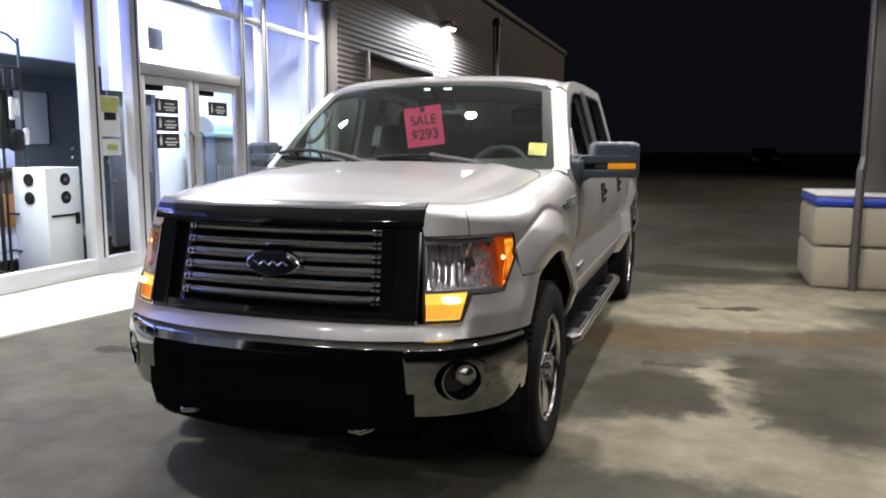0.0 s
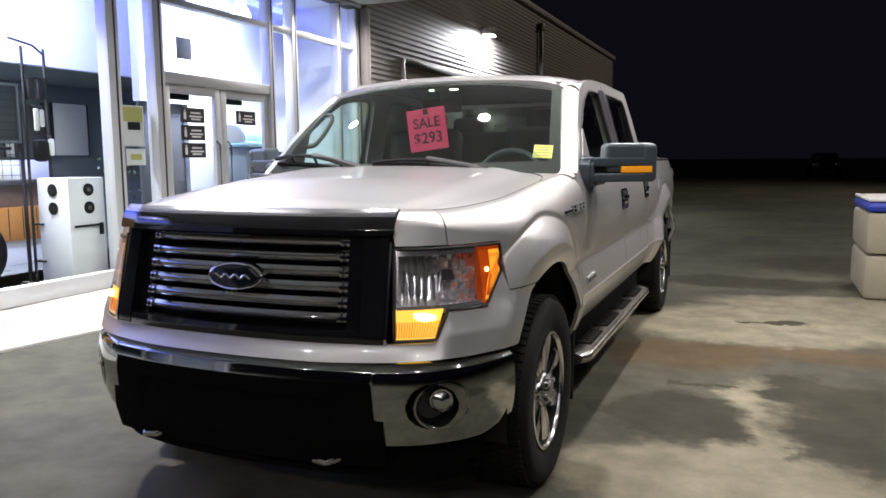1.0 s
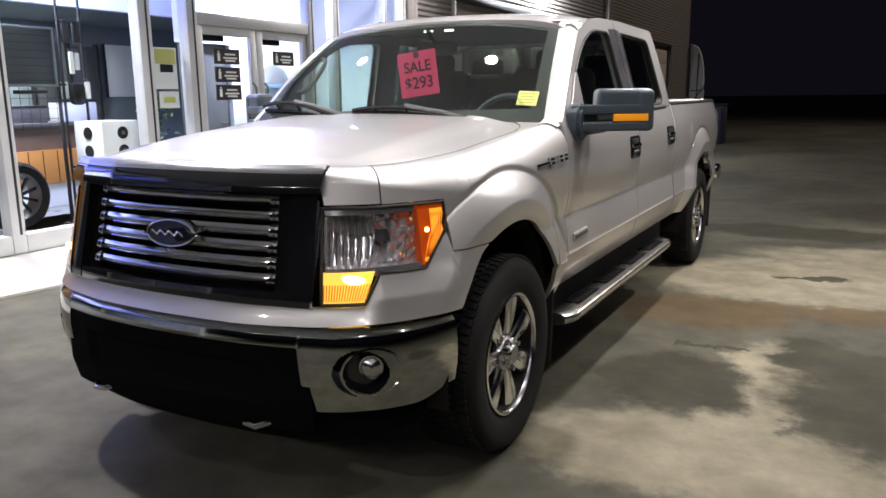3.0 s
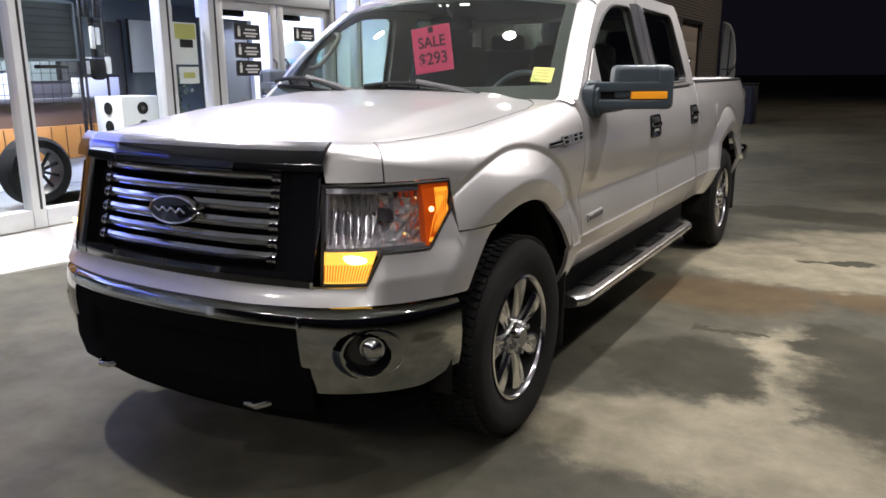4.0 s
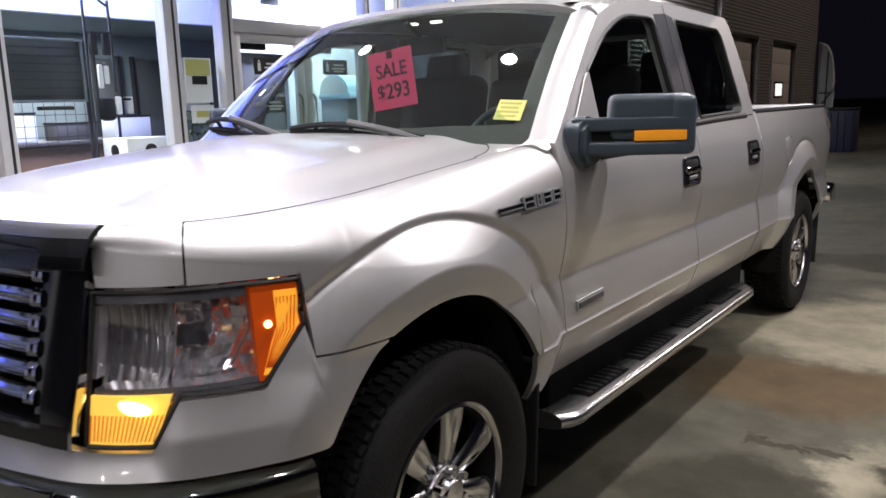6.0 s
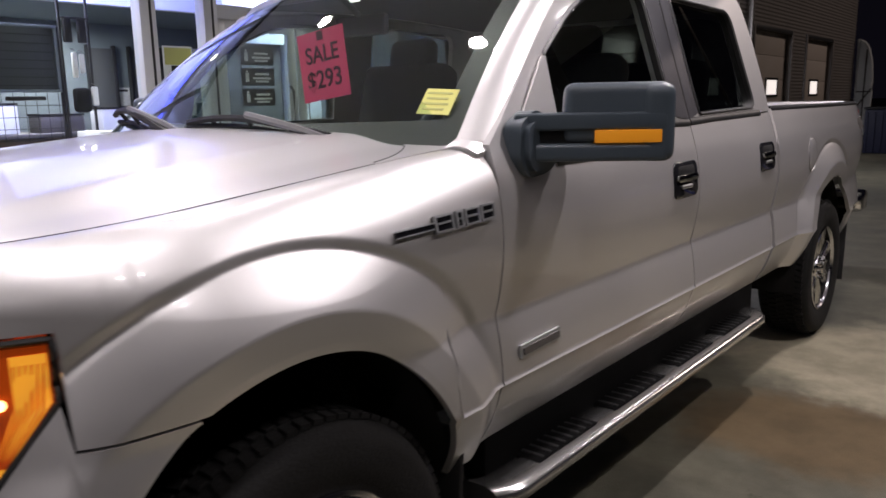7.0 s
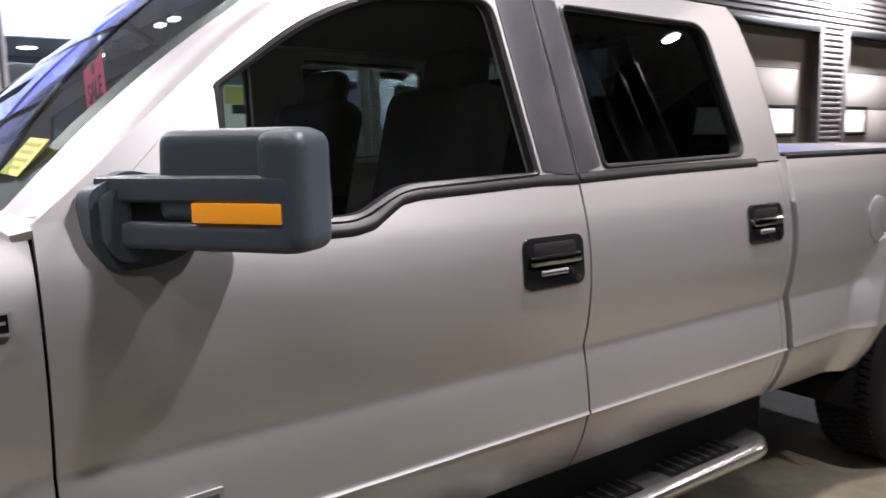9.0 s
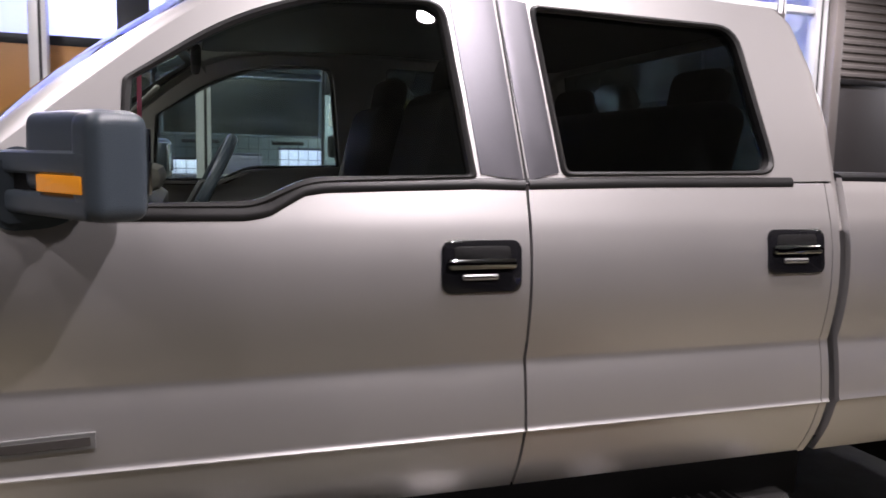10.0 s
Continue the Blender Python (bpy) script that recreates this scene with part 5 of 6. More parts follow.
for sg in (1, -1):
    part("tail_lamp", box((0.05, 0.09, 0.42), (sg * 0.820, 5.110, 1.10), 0.015), emit_mat("red_lens", (0.30, 0.01, 0.01), 0.0), truck, "red tail lamp")
    part("bumper_end", box((0.30, 0.20, 0.15), (sg * 0.755, 5.28, 0.655), 0.03), CHROME, truck)
part("rear_bumper", box((1.45, 0.16, 0.17), (0, 5.30, 0.64), 0.03), CHROME, truck)

# ---- front end ----
def valance_top(y, x):
    if y > -0.428:
        return 0.900
    if y > -0.535:
        return float(np.interp(y, [-0.535, -0.433, -0.428], [0.848, 0.975, 0.985]))
    if x < 0.60:
        return 0.757
    return float(np.interp(x, [0.60, 0.738, 0.778, 0.90], [0.757, 0.757, 0.856, 0.850]))


def valance_low(y, x):
    return max(0.695 + 0.01 * smooth01(0.3, 0.8, x), min(arch(y, 0), 0.8985) if y > -0.489 else 0)


for sg in (1, -1):
    def valance(u, v):
        s = lerp(0, s_y(-0.235), u)
        x, y = float(np.interp(s, RUN, LINE[:, 0])), float(np.interp(s, RUN, LINE[:, 1]))
        return body(s, lerp(valance_low(y, x), valance_top(y, x), v), lerp(0.010 + 0.024 * (1 - v) ** 1.4, 0.001, smooth01(-0.60, -0.38, y)))
    part("front_valance", grid(valance, 130, 16, sg, 0.02), PAINT, truck)


def bumper_off(z):
    return 0.052 - 1.1 * (z - 0.575) ** 2 - 32 * max(0, z - 0.665) ** 2


FOG = Vector((0.730, -0.725, 0.548))
for sg in (1, -1):
    def bump(u, v):
        s = lerp(0, s_y(-0.455), u)
        x, y = float(np.interp(s, RUN, LINE[:, 0])), float(np.interp(s, RUN, LINE[:, 1]))
        zb = lerp(0.632, 0.405, smooth01(0.548, 0.566, x)) + 0.05 * smooth01(-0.60, -0.45, y)
        z = lerp(zb, 0.712, v)
        p, n = body(s, z, 0.0)
        p = Vector((x, y, z)) + n * bumper_off(z)
        return p, n
    b = part("front_bumper", grid(bump, 240, 60, sg, 0.03, lambda p: ((p.x - 0.745) / 0.074) ** 2 + ((p.z - 0.545) / 0.080) ** 2 < 1), BUMPER_CHROME, truck, "chrome front bumper")
    # fog lamp in its round recess
    way = Vector((0.52 * sg, -0.854, 0))
    c = Vector((sg * 0.748, -0.758, 0.545))
    m = Matrix.Translation(c) @ way.to_track_quat("Z", "Y").to_matrix().to_4x4()

    def turned(profile, n, mm):
        bm = bmesh.new()
        rings = [[bm.verts.new(mm @ Vector((r * math.cos(k * 2 * math.pi / n), r * math.sin(k * 2 * math.pi / n), h))) for k in range(n)] for r, h in profile]
        for p, q in zip(rings, rings[1:]):
            for k in range(n):
                bm.faces.new((p[k], p[(k + 1) % n], q[(k + 1) % n], q[k]))
        bmesh.ops.recalc_face_normals(bm, faces=bm.faces)
        return bm
    def ring_on_bumper(steps, n=44):
        bm = bmesh.new()
        sc = s_x(0.745)
        rings = []
        for ra, rb, off in steps:
            ring = []
            for k in range(n):
                th = k * 2 * math.pi / n
                s, z = sc + ra * math.cos(th), 0.545 + rb * math.sin(th)
                x, y = float(np.interp(s, RUN, LINE[:, 0])), float(np.interp(s, RUN, LINE[:, 1]))
                q = Vector((x, y, z)) + body(s, z)[1] * (bumper_off(z) + off)
                ring.append(bm.verts.new(q * Vector((sg, 1, 1))))
            rings.append(ring)
        for p, q in zip(rings, rings[1:]):
            for k in range(n):
                bm.faces.new((p[k], p[(k + 1) % n], q[(k + 1) % n], q[k]))
        bmesh.ops.recalc_face_normals(bm, faces=bm.faces)
        return bm
    part("fog_lamp_ring", ring_on_bumper([(0.097, 0.090, -0.003), (0.095, 0.088, 0.0015), (0.088, 0.081, 0.002), (0.084, 0.077, -0.004)]), BUMPER_CHROME, b, "chrome lip round the fog lamp recess")
    part("fog_lamp_bezel", ring_on_bumper([(0.086, 0.079, -0.002), (0.076, 0.070, -0.045), (0.004, 0.004, -0.050)]), GLOSS_BLACK, b, "black round fog lamp recess")
    fl = part("fog_lamp", turned([(0.040, -0.055), (0.043, -0.008), (0.040, -0.002), (0.034, -0.004), (0.026, 0.004), (0.001, 0.009)], 28, m @ Matrix.Translation((0.024 * sg, 0.016, 0.0))), WHEEL_CHROME, b, "round glass fog lamp")

# black middle of the bumper with its opening, and the air dam
for sg in (1, -1):
    def lowmid(u, v):
        s = lerp(0, s_x(0.585), u)
        x, y = float(np.interp(s, RUN, LINE[:, 0])), float(np.interp(s, RUN, LINE[:, 1]))
        z = lerp(0.33, 0.646, v)
        deep = 0.018 * smooth01(0.44, 0.40, x) * smooth01(0.43, 0.46, z) * smooth01(0.575, 0.555, z)
        n = body(s, 0.7)[1]
        return Vector((x, y, z)) + n * (0.046 - deep - 0.25 * max(0, 0.42 - z) - 0.6 * max(0, z - 0.63) ** 1.2), n
    part("bumper_insert", grid(lowmid, 44, 26, sg, 0.03), MATT_BLACK, truck, "black lower bumper insert")
    def dam(u, v):
        s = lerp(0, s_y(-0.50), u)
        x, y = float(np.interp(s, RUN, LINE[:, 0])), float(np.interp(s, RUN, LINE[:, 1]))
        z = lerp(0.265 + 0.03 * smooth01(0.6, 0.9, x), 0.44, v)
        n = body(s, 0.7)[1]
        return Vector((x, y, z)) + n * (-0.035 - 0.10 * (0.44 - z)), n
    part("air_dam", grid(dam, 50, 6, sg, 0.01), MATT_BLACK, truck)
    # tow hook
    hook = [Vector((sg * 0.47, -0.74, 0.375)), Vector((sg * 0.435, -0.86, 0.352)), Vector((sg * 0.40, -0.905, 0.345)), Vector((sg * 0.355, -0.90, 0.347)), Vector((sg * 0.33, -0.86, 0.352)), Vector((sg * 0.33, -0.76, 0.372))]
    part("tow_hook", tube(hook, 0.011, 10), WHEEL_CHROME, truck, "chrome tow hook")

# ---- grille ----
def nose_panel(x0, x1, z0, z1, off, nu, nv, sg, flange):
    return skin(s_x(x0), s_x(x1), lambda y, x: z0, lambda y, x: z1, nu, nv, sg, off, flange)


grille = part("grille", nose_panel(0, 0.53, 0.775, 1.13, -0.070, 20, 8, 1, 0.0), UNDER, truck, "black grille with chrome bars")
part("grille_backing", nose_panel(0, 0.53, 0.775, 1.13, -0.070, 20, 8, -1, 0.0), UNDER, grille)
for sg in (1, -1):
    part("grille_frame", nose_panel(0, 0.600, 1.112, 1.180, 0.014, 40, 8, sg, 0.08), GLOSS_BLACK, grille)
    part("grille_frame", nose_panel(0, 0.590, 0.757, 0.800, 0.012, 40, 6, sg, 0.08), GLOSS_BLACK, grille)
    def cheek(u, v):
        z = lerp(0.757, 1.180, v)
        x = lerp(0.505, lerp(0.583, 0.604, v), u)
        return body(s_x(x), z, 0.0145)
    part("grille_frame", grid(cheek, 10, 24, sg, 0.09), GLOSS_BLACK, grille)
    part("grille_side", nose_panel(0.445, 0.50, 0.80, 1.112, -0.02, 6, 10, sg, 0.04), GLOSS_BLACK, grille)
    def rimf(u, v):
        z = lerp(0.757, 1.10, v)
        x = lerp(lerp(0.585, 0.603, v), lerp(0.594, 0.612, v), u)
        return body(s_x(x), z, 0.018)
    part("grille_edge", grid(rimf, 2, 20, sg, 0.03), CHROME, grille, "thin chrome edge")
for k in range(6):
    zc = 0.836 + 0.0525 * k
    for sg in (1, -1):
        def bar(u, v, zc=zc):
            s = lerp(0, s_x(0.447), u)
            out = float(np.interp(v, [0, 0.08, 0.40, 0.50, 0.60, 0.92, 1.0], [-0.040, -0.028, -0.016, -0.021, -0.015, -0.022, -0.034]))
            return body(s, zc - 0.0200 + 0.0400 * v, out)
        gb = part("grille_bar", grid(bar, 40, 12, sg, 0.04), GRILLE_CHROME, grille, "chrome grille bar")

        def cap(u, v, zc=zc):
            return body(s_x(lerp(0.416, 0.449, u)), zc - 0.021 + 0.042 * v, -0.010 - 0.012 * (2 * v - 1) ** 4 - (0.006 if 0.35 < u < 0.65 else 0))
        part("bar_end", grid(cap, 6, 8, sg, 0.03), GRILLE_CHROME, gb, "stepped chrome end of the bar")
# bug shield along the hood's lip
for sg in (1, -1):
    def shield(u, v):
        x = lerp(0, 0.605, u)
        y = float(np.interp(x, [0, 0.3, 0.5, 0.605], [-0.84, -0.83, -0.797, -0.762]))
        return Vector((x, y + 0.055 * v * v, lerp(1.125, 1.212, v))), Vector((0.1, -0.9, 0.4))
    bs = part("bug_shield", grid(shield, 40, 10, sg, 0.006), GLOSS_BLACK, truck, "smoked glossy bug shield on the hood lip")

    # lip coloured pale to imitate the soffit's reflection along the shield's top
    def lip(u, v):
        p, n = shield(u * 0.992, lerp(0.70, 1.0, v))
        return p + n * 0.0035 * math.sin(math.pi * lerp(0.15, 0.85, v)), n
    part("shield_lip", grid(lip, 40, 5, sg, 0.003), SHIELD_LIP, bs, "upper lip of the bug shield, coloured pale for its reflection")


def oval(a, b, off, depth, name, material, z=0.968, par=None):
    bm = bmesh.new()
    rings = []
    for k, o in ((1.0, off - depth), (1.0, off - 0.003), (0.95, off)):
        ring = []
        for i in range(40):
            th = i * math.pi / 20
            x, zz = a * k * math.cos(th), z + b * k * math.sin(th)
            p, n = body(s_x(abs(x)), zz, o)
            p.x *= 1 if x >= 0 else -1
            ring.append(bm.verts.new(p))
        rings.append(ring)
    for p, q in zip(rings, rings[1:]):
        for i in range(40):
            bm.faces.new((p[i], p[(i + 1) % 40], q[(i + 1) % 40], q[i]))
    bm.faces.new(rings[-1])
    bmesh.ops.recalc_face_normals(bm, faces=bm.faces)
    return part(name, bm, material, par or grille)


NAVY = rough_mat("navy_enamel", (0.006, 0.008, 0.016), (0.009, 0.012, 0.024), 8, 0.2, 0, 0, 60, 0.04, coat=0.6)
em = oval(0.120, 0.050, 0.012, 0.06, "oval_emblem", CHROME)
oval(0.110, 0.042, 0.015, 0.005, "emblem_field", NAVY, par=em)
wave = [Vector((x, float(np.interp(abs(x), [0, 0.08], [-0.852, -0.8505])), 0.968 + 0.006 * math.sin(x * 150))) for x in np.linspace(-0.076, 0.076, 44)]
part("emblem_stroke", tube(wave, 0.0048, 6), CHROME, em, "plain chrome wave line")

# ---- head lamps ----
for sg in (1, -1):
    def lamp_s(u, v):
        # rear edge leans forward going down
        return lerp(s_x(0.618), float(np.interp(v, [0, 0.55, 1], [s_y(-0.53), s_y(-0.432), s_y(-0.432)])), u)

    def lamp_low(x):
        return float(np.interp(x, [0.60, 0.738, 0.778, 0.92], [0.767, 0.767, 0.866, 0.860]))

    def cover(u, v, off=0.006):
        s = lamp_s(u, v)
        x = float(np.interp(s, RUN, LINE[:, 0]))
        return body(s, lerp(lamp_low(x), 1.074, v), off)
    def bowl(u, v):
        # high-beam dish with shallow upright flutes
        ripple = 0.0045 * abs(math.sin(math.pi * 7 * u)) + 0.0030 * abs(math.sin(math.pi * 4 * (v + 0.15 * u)))
        u *= 0.40
        d = ((u - 0.19) / 0.19) ** 2 * 0.6 + ((v - 0.62) / 0.42) ** 2 * 0.4
        return cover(u, v, -(0.085 - 0.058 * min(1.0, d)) + ripple)
    hl = part("headlamp", grid(bowl, 84, 48, sg), FACET, truck, "clear headlamp with chrome reflector and amber corner", smooth=12)
    rng = random.Random(7)
    tilt = [[(rng.uniform(-1, 1), rng.uniform(-1, 1)) for j in range(9)] for k in range(13)]

    def flutes(u, v):
        # many small mirror facets, each tipped its own way
        fu, fv = min(u * 12, 11.999), min(v * 8, 7.999)
        a, b = tilt[int(fu)][int(fv)]
        return cover(lerp(0.40, 1.0, u), v, -0.050 + 0.012 * a * (fu % 1 - 0.5) + 0.018 * b * (fv % 1 - 0.5) - 0.014 * math.sin(math.pi * u))
    part("fluted_reflector", grid(flutes, 96, 64, sg), FLUTE, hl, "faceted mirror reflector", smooth=15)
    c = part("lamp_cover", grid(cover, 60, 30, sg), LENS, hl)
    c.visible_shadow = False
    # dark rim round the lamp
    rim = [(0, j / 20) for j in range(20)] + [(i / 40, 1) for i in range(40)] + [(1, 1 - j / 20) for j in range(20)] + [(1 - i / 40, 0) for i in range(41)]
    part("lamp_rim", tube([cover(u, v, 0.002)[0] * Vector((sg, 1, 1)) for u, v in rim], 0.0055, 6), SEAL, hl)

    def corner(u, v):
        z = lerp(0.868, 1.066, v)
        s1 = float(np.interp((z - 0.862) / 0.212, [0, 0.55, 1], [s_y(-0.53), s_y(-0.432), s_y(-0.432)]))
        s0 = lerp(s_x(0.618), s_y(-0.432), 0.765)
        return body(lerp(min(s0, s1 - 0.012), s1 - 0.006, u), z, 0.001)

    def sub(u0, u1, z0, z1, o, nu, nv, fl):
        def f(u, v):
            z = lerp(z0, z1, v)
            uu = lerp(u0, u1, u)
            s = lerp(s_x(0.618), float(np.interp((z - 0.862) / 0.212, [0, 0.55, 1], [s_y(-0.53), s_y(-0.432), s_y(-0.432)])), uu)
            x = float(np.interp(s, RUN, LINE[:, 0]))
            return body(s, max(z, lamp_low(x) + 0.004), o)
        return grid(f, nu, nv, sg, fl)
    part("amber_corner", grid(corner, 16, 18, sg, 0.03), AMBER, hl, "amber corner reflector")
    def glow(u, v):
        p, n = corner(lerp(0.48, 0.97, u), lerp(0.06, 0.94, v))
        return p + n * 0.0016, n
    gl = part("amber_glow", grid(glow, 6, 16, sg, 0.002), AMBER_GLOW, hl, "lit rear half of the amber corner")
    for k in range(6):
        part("lens_rib", tube([glow(0.1 + 0.16 * k, v)[0] * Vector((sg, 1, 1)) for v in (0.08, 0.5, 0.92)], 0.0016, 5), AMBER, gl)
    ac, an = body(lerp(s_x(0.618), s_y(-0.45), 0.865), 0.985, 0.001)
    bm = bmesh.new()
    bmesh.ops.create_icosphere(bm, subdivisions=2, radius=0.009, matrix=Matrix.Translation(ac * Vector((sg, 1, 1))))
    part("corner_bulb", bm, BULB, hl)

    def low(u, v):
        z = lerp(0.772, 0.868, v)
        x1 = lerp(0.735, 0.770, (z - 0.767) / 0.115)
        return body(lerp(s_x(0.622), s_x(x1), u), z, 0.001)
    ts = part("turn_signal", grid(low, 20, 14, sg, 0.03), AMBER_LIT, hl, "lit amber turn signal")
    for k in range(17):
        a, b = low(k / 16 * 0.96 + 0.02, 0.06)[0], low(k / 16 * 0.96 + 0.02, 0.60)[0]
        part("lens_rib", tube([a * Vector((sg, 1, 1)), b * Vector((sg, 1, 1))], 0.0024, 5), AMBER_RIB, ts)
    tc = low(0.55, 0.76)[0] + low(0.55, 0.76)[1] * 0.002
    bm = bmesh.new()
    bmesh.ops.create_icosphere(bm, subdivisions=2, radius=0.019, matrix=Matrix.Translation(tc * Vector((sg, 1, 1))) @ Matrix.Rotation(radians(18 * sg), 4, "Z") @ Matrix.Diagonal((2.9, 0.30, 0.85, 1)))
    part("turn_bulb", bm, BULB, ts)
    # dark bulb shield and the bright folded edges between the reflectors
    def shield_piece(u, v):
        return cover(lerp(0.42, 0.58, u) - 0.05 * v, lerp(0.44, 0.62, v), -0.034 + 0.010 * math.sin(math.pi * u))
    part("bulb_shield", grid(shield_piece, 8, 6, sg, 0.02), PILLAR, hl, "dark bulb shield")
    for u0, u1, v0, v1, bow in ((0.02, 0.40, 0.34, 0.34, 0.0), (0.40, 0.40, 0.36, 0.94, 0.0), (0.755, 0.755, 0.20, 0.94, 0.0)):
        pts = [cover(lerp(u0, u1, q) + bow * math.sin(math.pi * q), lerp(v0, v1, q), -0.020)[0] * Vector((sg, 1, 1)) for q in np.linspace(0, 1, 14)]
        part("reflector_edge", tube(pts, 0.0035, 6), FACET, hl)
    part("top_strip", sub(0.01, 0.75, 1.050, 1.071, -0.003, 20, 2, 0.03), FACET, hl, "bright upper bezel")
    part("inner_bezel", sub(0.005, 0.035, 0.90, 1.046, -0.003, 3, 12, 0.03), FACET, hl, "bright inner bezel")
    part("reflector_shelf", sub(0.02, 0.97, 0.852, 0.880, -0.006, 24, 3, 0.05), FACET, hl)

# ---- mirrors ----
MIRROR = rough_mat("mirror_glass", (0.90, 0.90, 0.90), (0.92, 0.92, 0.92), 5, 0.055, 1.0, 0, 60, 0.0)



def mirror(sg):
    """Towing mirror on two stacked arms; u along its leaning front face, w back from it."""
    U, W = Vector((0.835, 0.55, 0)), Vector((-0.55, 0.835, 0))
    O = Vector((1.15, 0.90, 0))

    def blk(u0, u1, z0, z1, w0, w1, bevel, segs=4, taper=0.0):
        bm = bmesh.new()
        made = bmesh.ops.create_cube(bm, size=1)
        for v in bm.verts:
            u, w, z = v.co.x + 0.5, v.co.y + 0.5, v.co.z + 0.5
            zz = lerp(z0, z1, z)
            uu = lerp(u0 + taper * z, u1 - taper * 0.3 * z, u)
            p = O + U * uu + W * lerp(w0, w1, w)
            v.co = Vector((p.x, p.y, zz))
        bmesh.ops.bevel(bm, geom=list(bm.edges), offset=bevel, segments=segs, affect="EDGES", profile=0.6)
        for v in bm.verts:
            v.co.x *= sg
        bmesh.ops.recalc_face_normals(bm, faces=bm.faces)
        return bm
    mr = part("wing_mirror", blk(-0.165, 0.110, 1.300, 1.452, -0.016, 0.085, 0.030, 6, 0.010), GREY_PLASTIC, truck, "blue-grey plastic towing mirror with orange marker")
    part("mirror_upper_arm", blk(-0.285, 0.098, 1.334, 1.379, -0.024, 0.060, 0.012, 3), GREY_PLASTIC, mr)
    part("mirror_lower_arm", blk(-0.262, 0.098, 1.256, 1.302, -0.023, 0.070, 0.014, 4), GREY_PLASTIC, mr)
    part("mirror_slot", blk(-0.255, 0.085, 1.290, 1.345, -0.008, 0.060, 0.004, 2), BLACK, mr)
    if sg > 0:
        part("mirror_marker", blk(-0.082, 0.082, 1.303, 1.335, -0.0270, 0.02, 0.003, 2), ORANGE_MARK, mr, "orange marker lens")
    part("mirror_shell", blk(0.030, 0.117, 1.254, 1.449, -0.023, 0.090, 0.034, 7), GREY_PLASTIC, mr)
    part("mirror_back", box((0.175, 0.06, 0.160), (sg * 1.105, 0.992, 1.352), 0.015, m=pose(0, 0, 0, 0, 0, 6 * sg)), GREY_PLASTIC, mr)
    part("mirror_glass", box((0.165, 0.006, 0.120), (sg * 1.105, 1.0255, 1.362), 0.001, m=pose(0, 0, 0, 0, 0, 6 * sg)), MIRROR, mr, "flat mirror glass")
    # foot on the door
    foot = rounded([(0.700, 1.352, 0.02), (0.770, 1.388, 0.02), (0.905, 1.362, 0.03), (0.925, 1.262, 0.03), (0.850, 1.222, 0.05), (0.740, 1.215, 0.06), (0.700, 1.262, 0.03)], n=4)
    bm = slab_yz(foot, 0.972, 0.062, 0.016)
    for v in bm.verts:
        if v.co.x > 0.95:
            v.co.y = lerp(v.co.y, 0.79, 0.12)
        v.co.x *= sg
    bmesh.ops.recalc_face_normals(bm, faces=bm.faces)
    part("mirror_foot", bm, GREY_PLASTIC, mr)
    # sail panel above the foot
    bm = bmesh.new()
    pts = [(0.775, 1.362), (0.960, 1.300), (0.966, 1.532), (0.945, 1.528)]
    fs = [bm.verts.new(Vector((sg, 1, 1)) * green(y, z, 0.006)) for y, z in pts]
    f = bm.faces.new(fs)
    bm.normal_update()
    if f.normal.x * sg < 0:
        f.normal_flip()
    ex = bmesh.ops.extrude_face_region(bm, geom=[f])
    for v in ex["geom"]:
        if isinstance(v, bmesh.types.BMVert):
            v.co.x += 0.006 * sg
    bmesh.ops.recalc_face_normals(bm, faces=bm.faces)
    part("sail_panel", bm, PAINT, truck, "silver painted sail panel")


mirror(1)
mirror(-1)

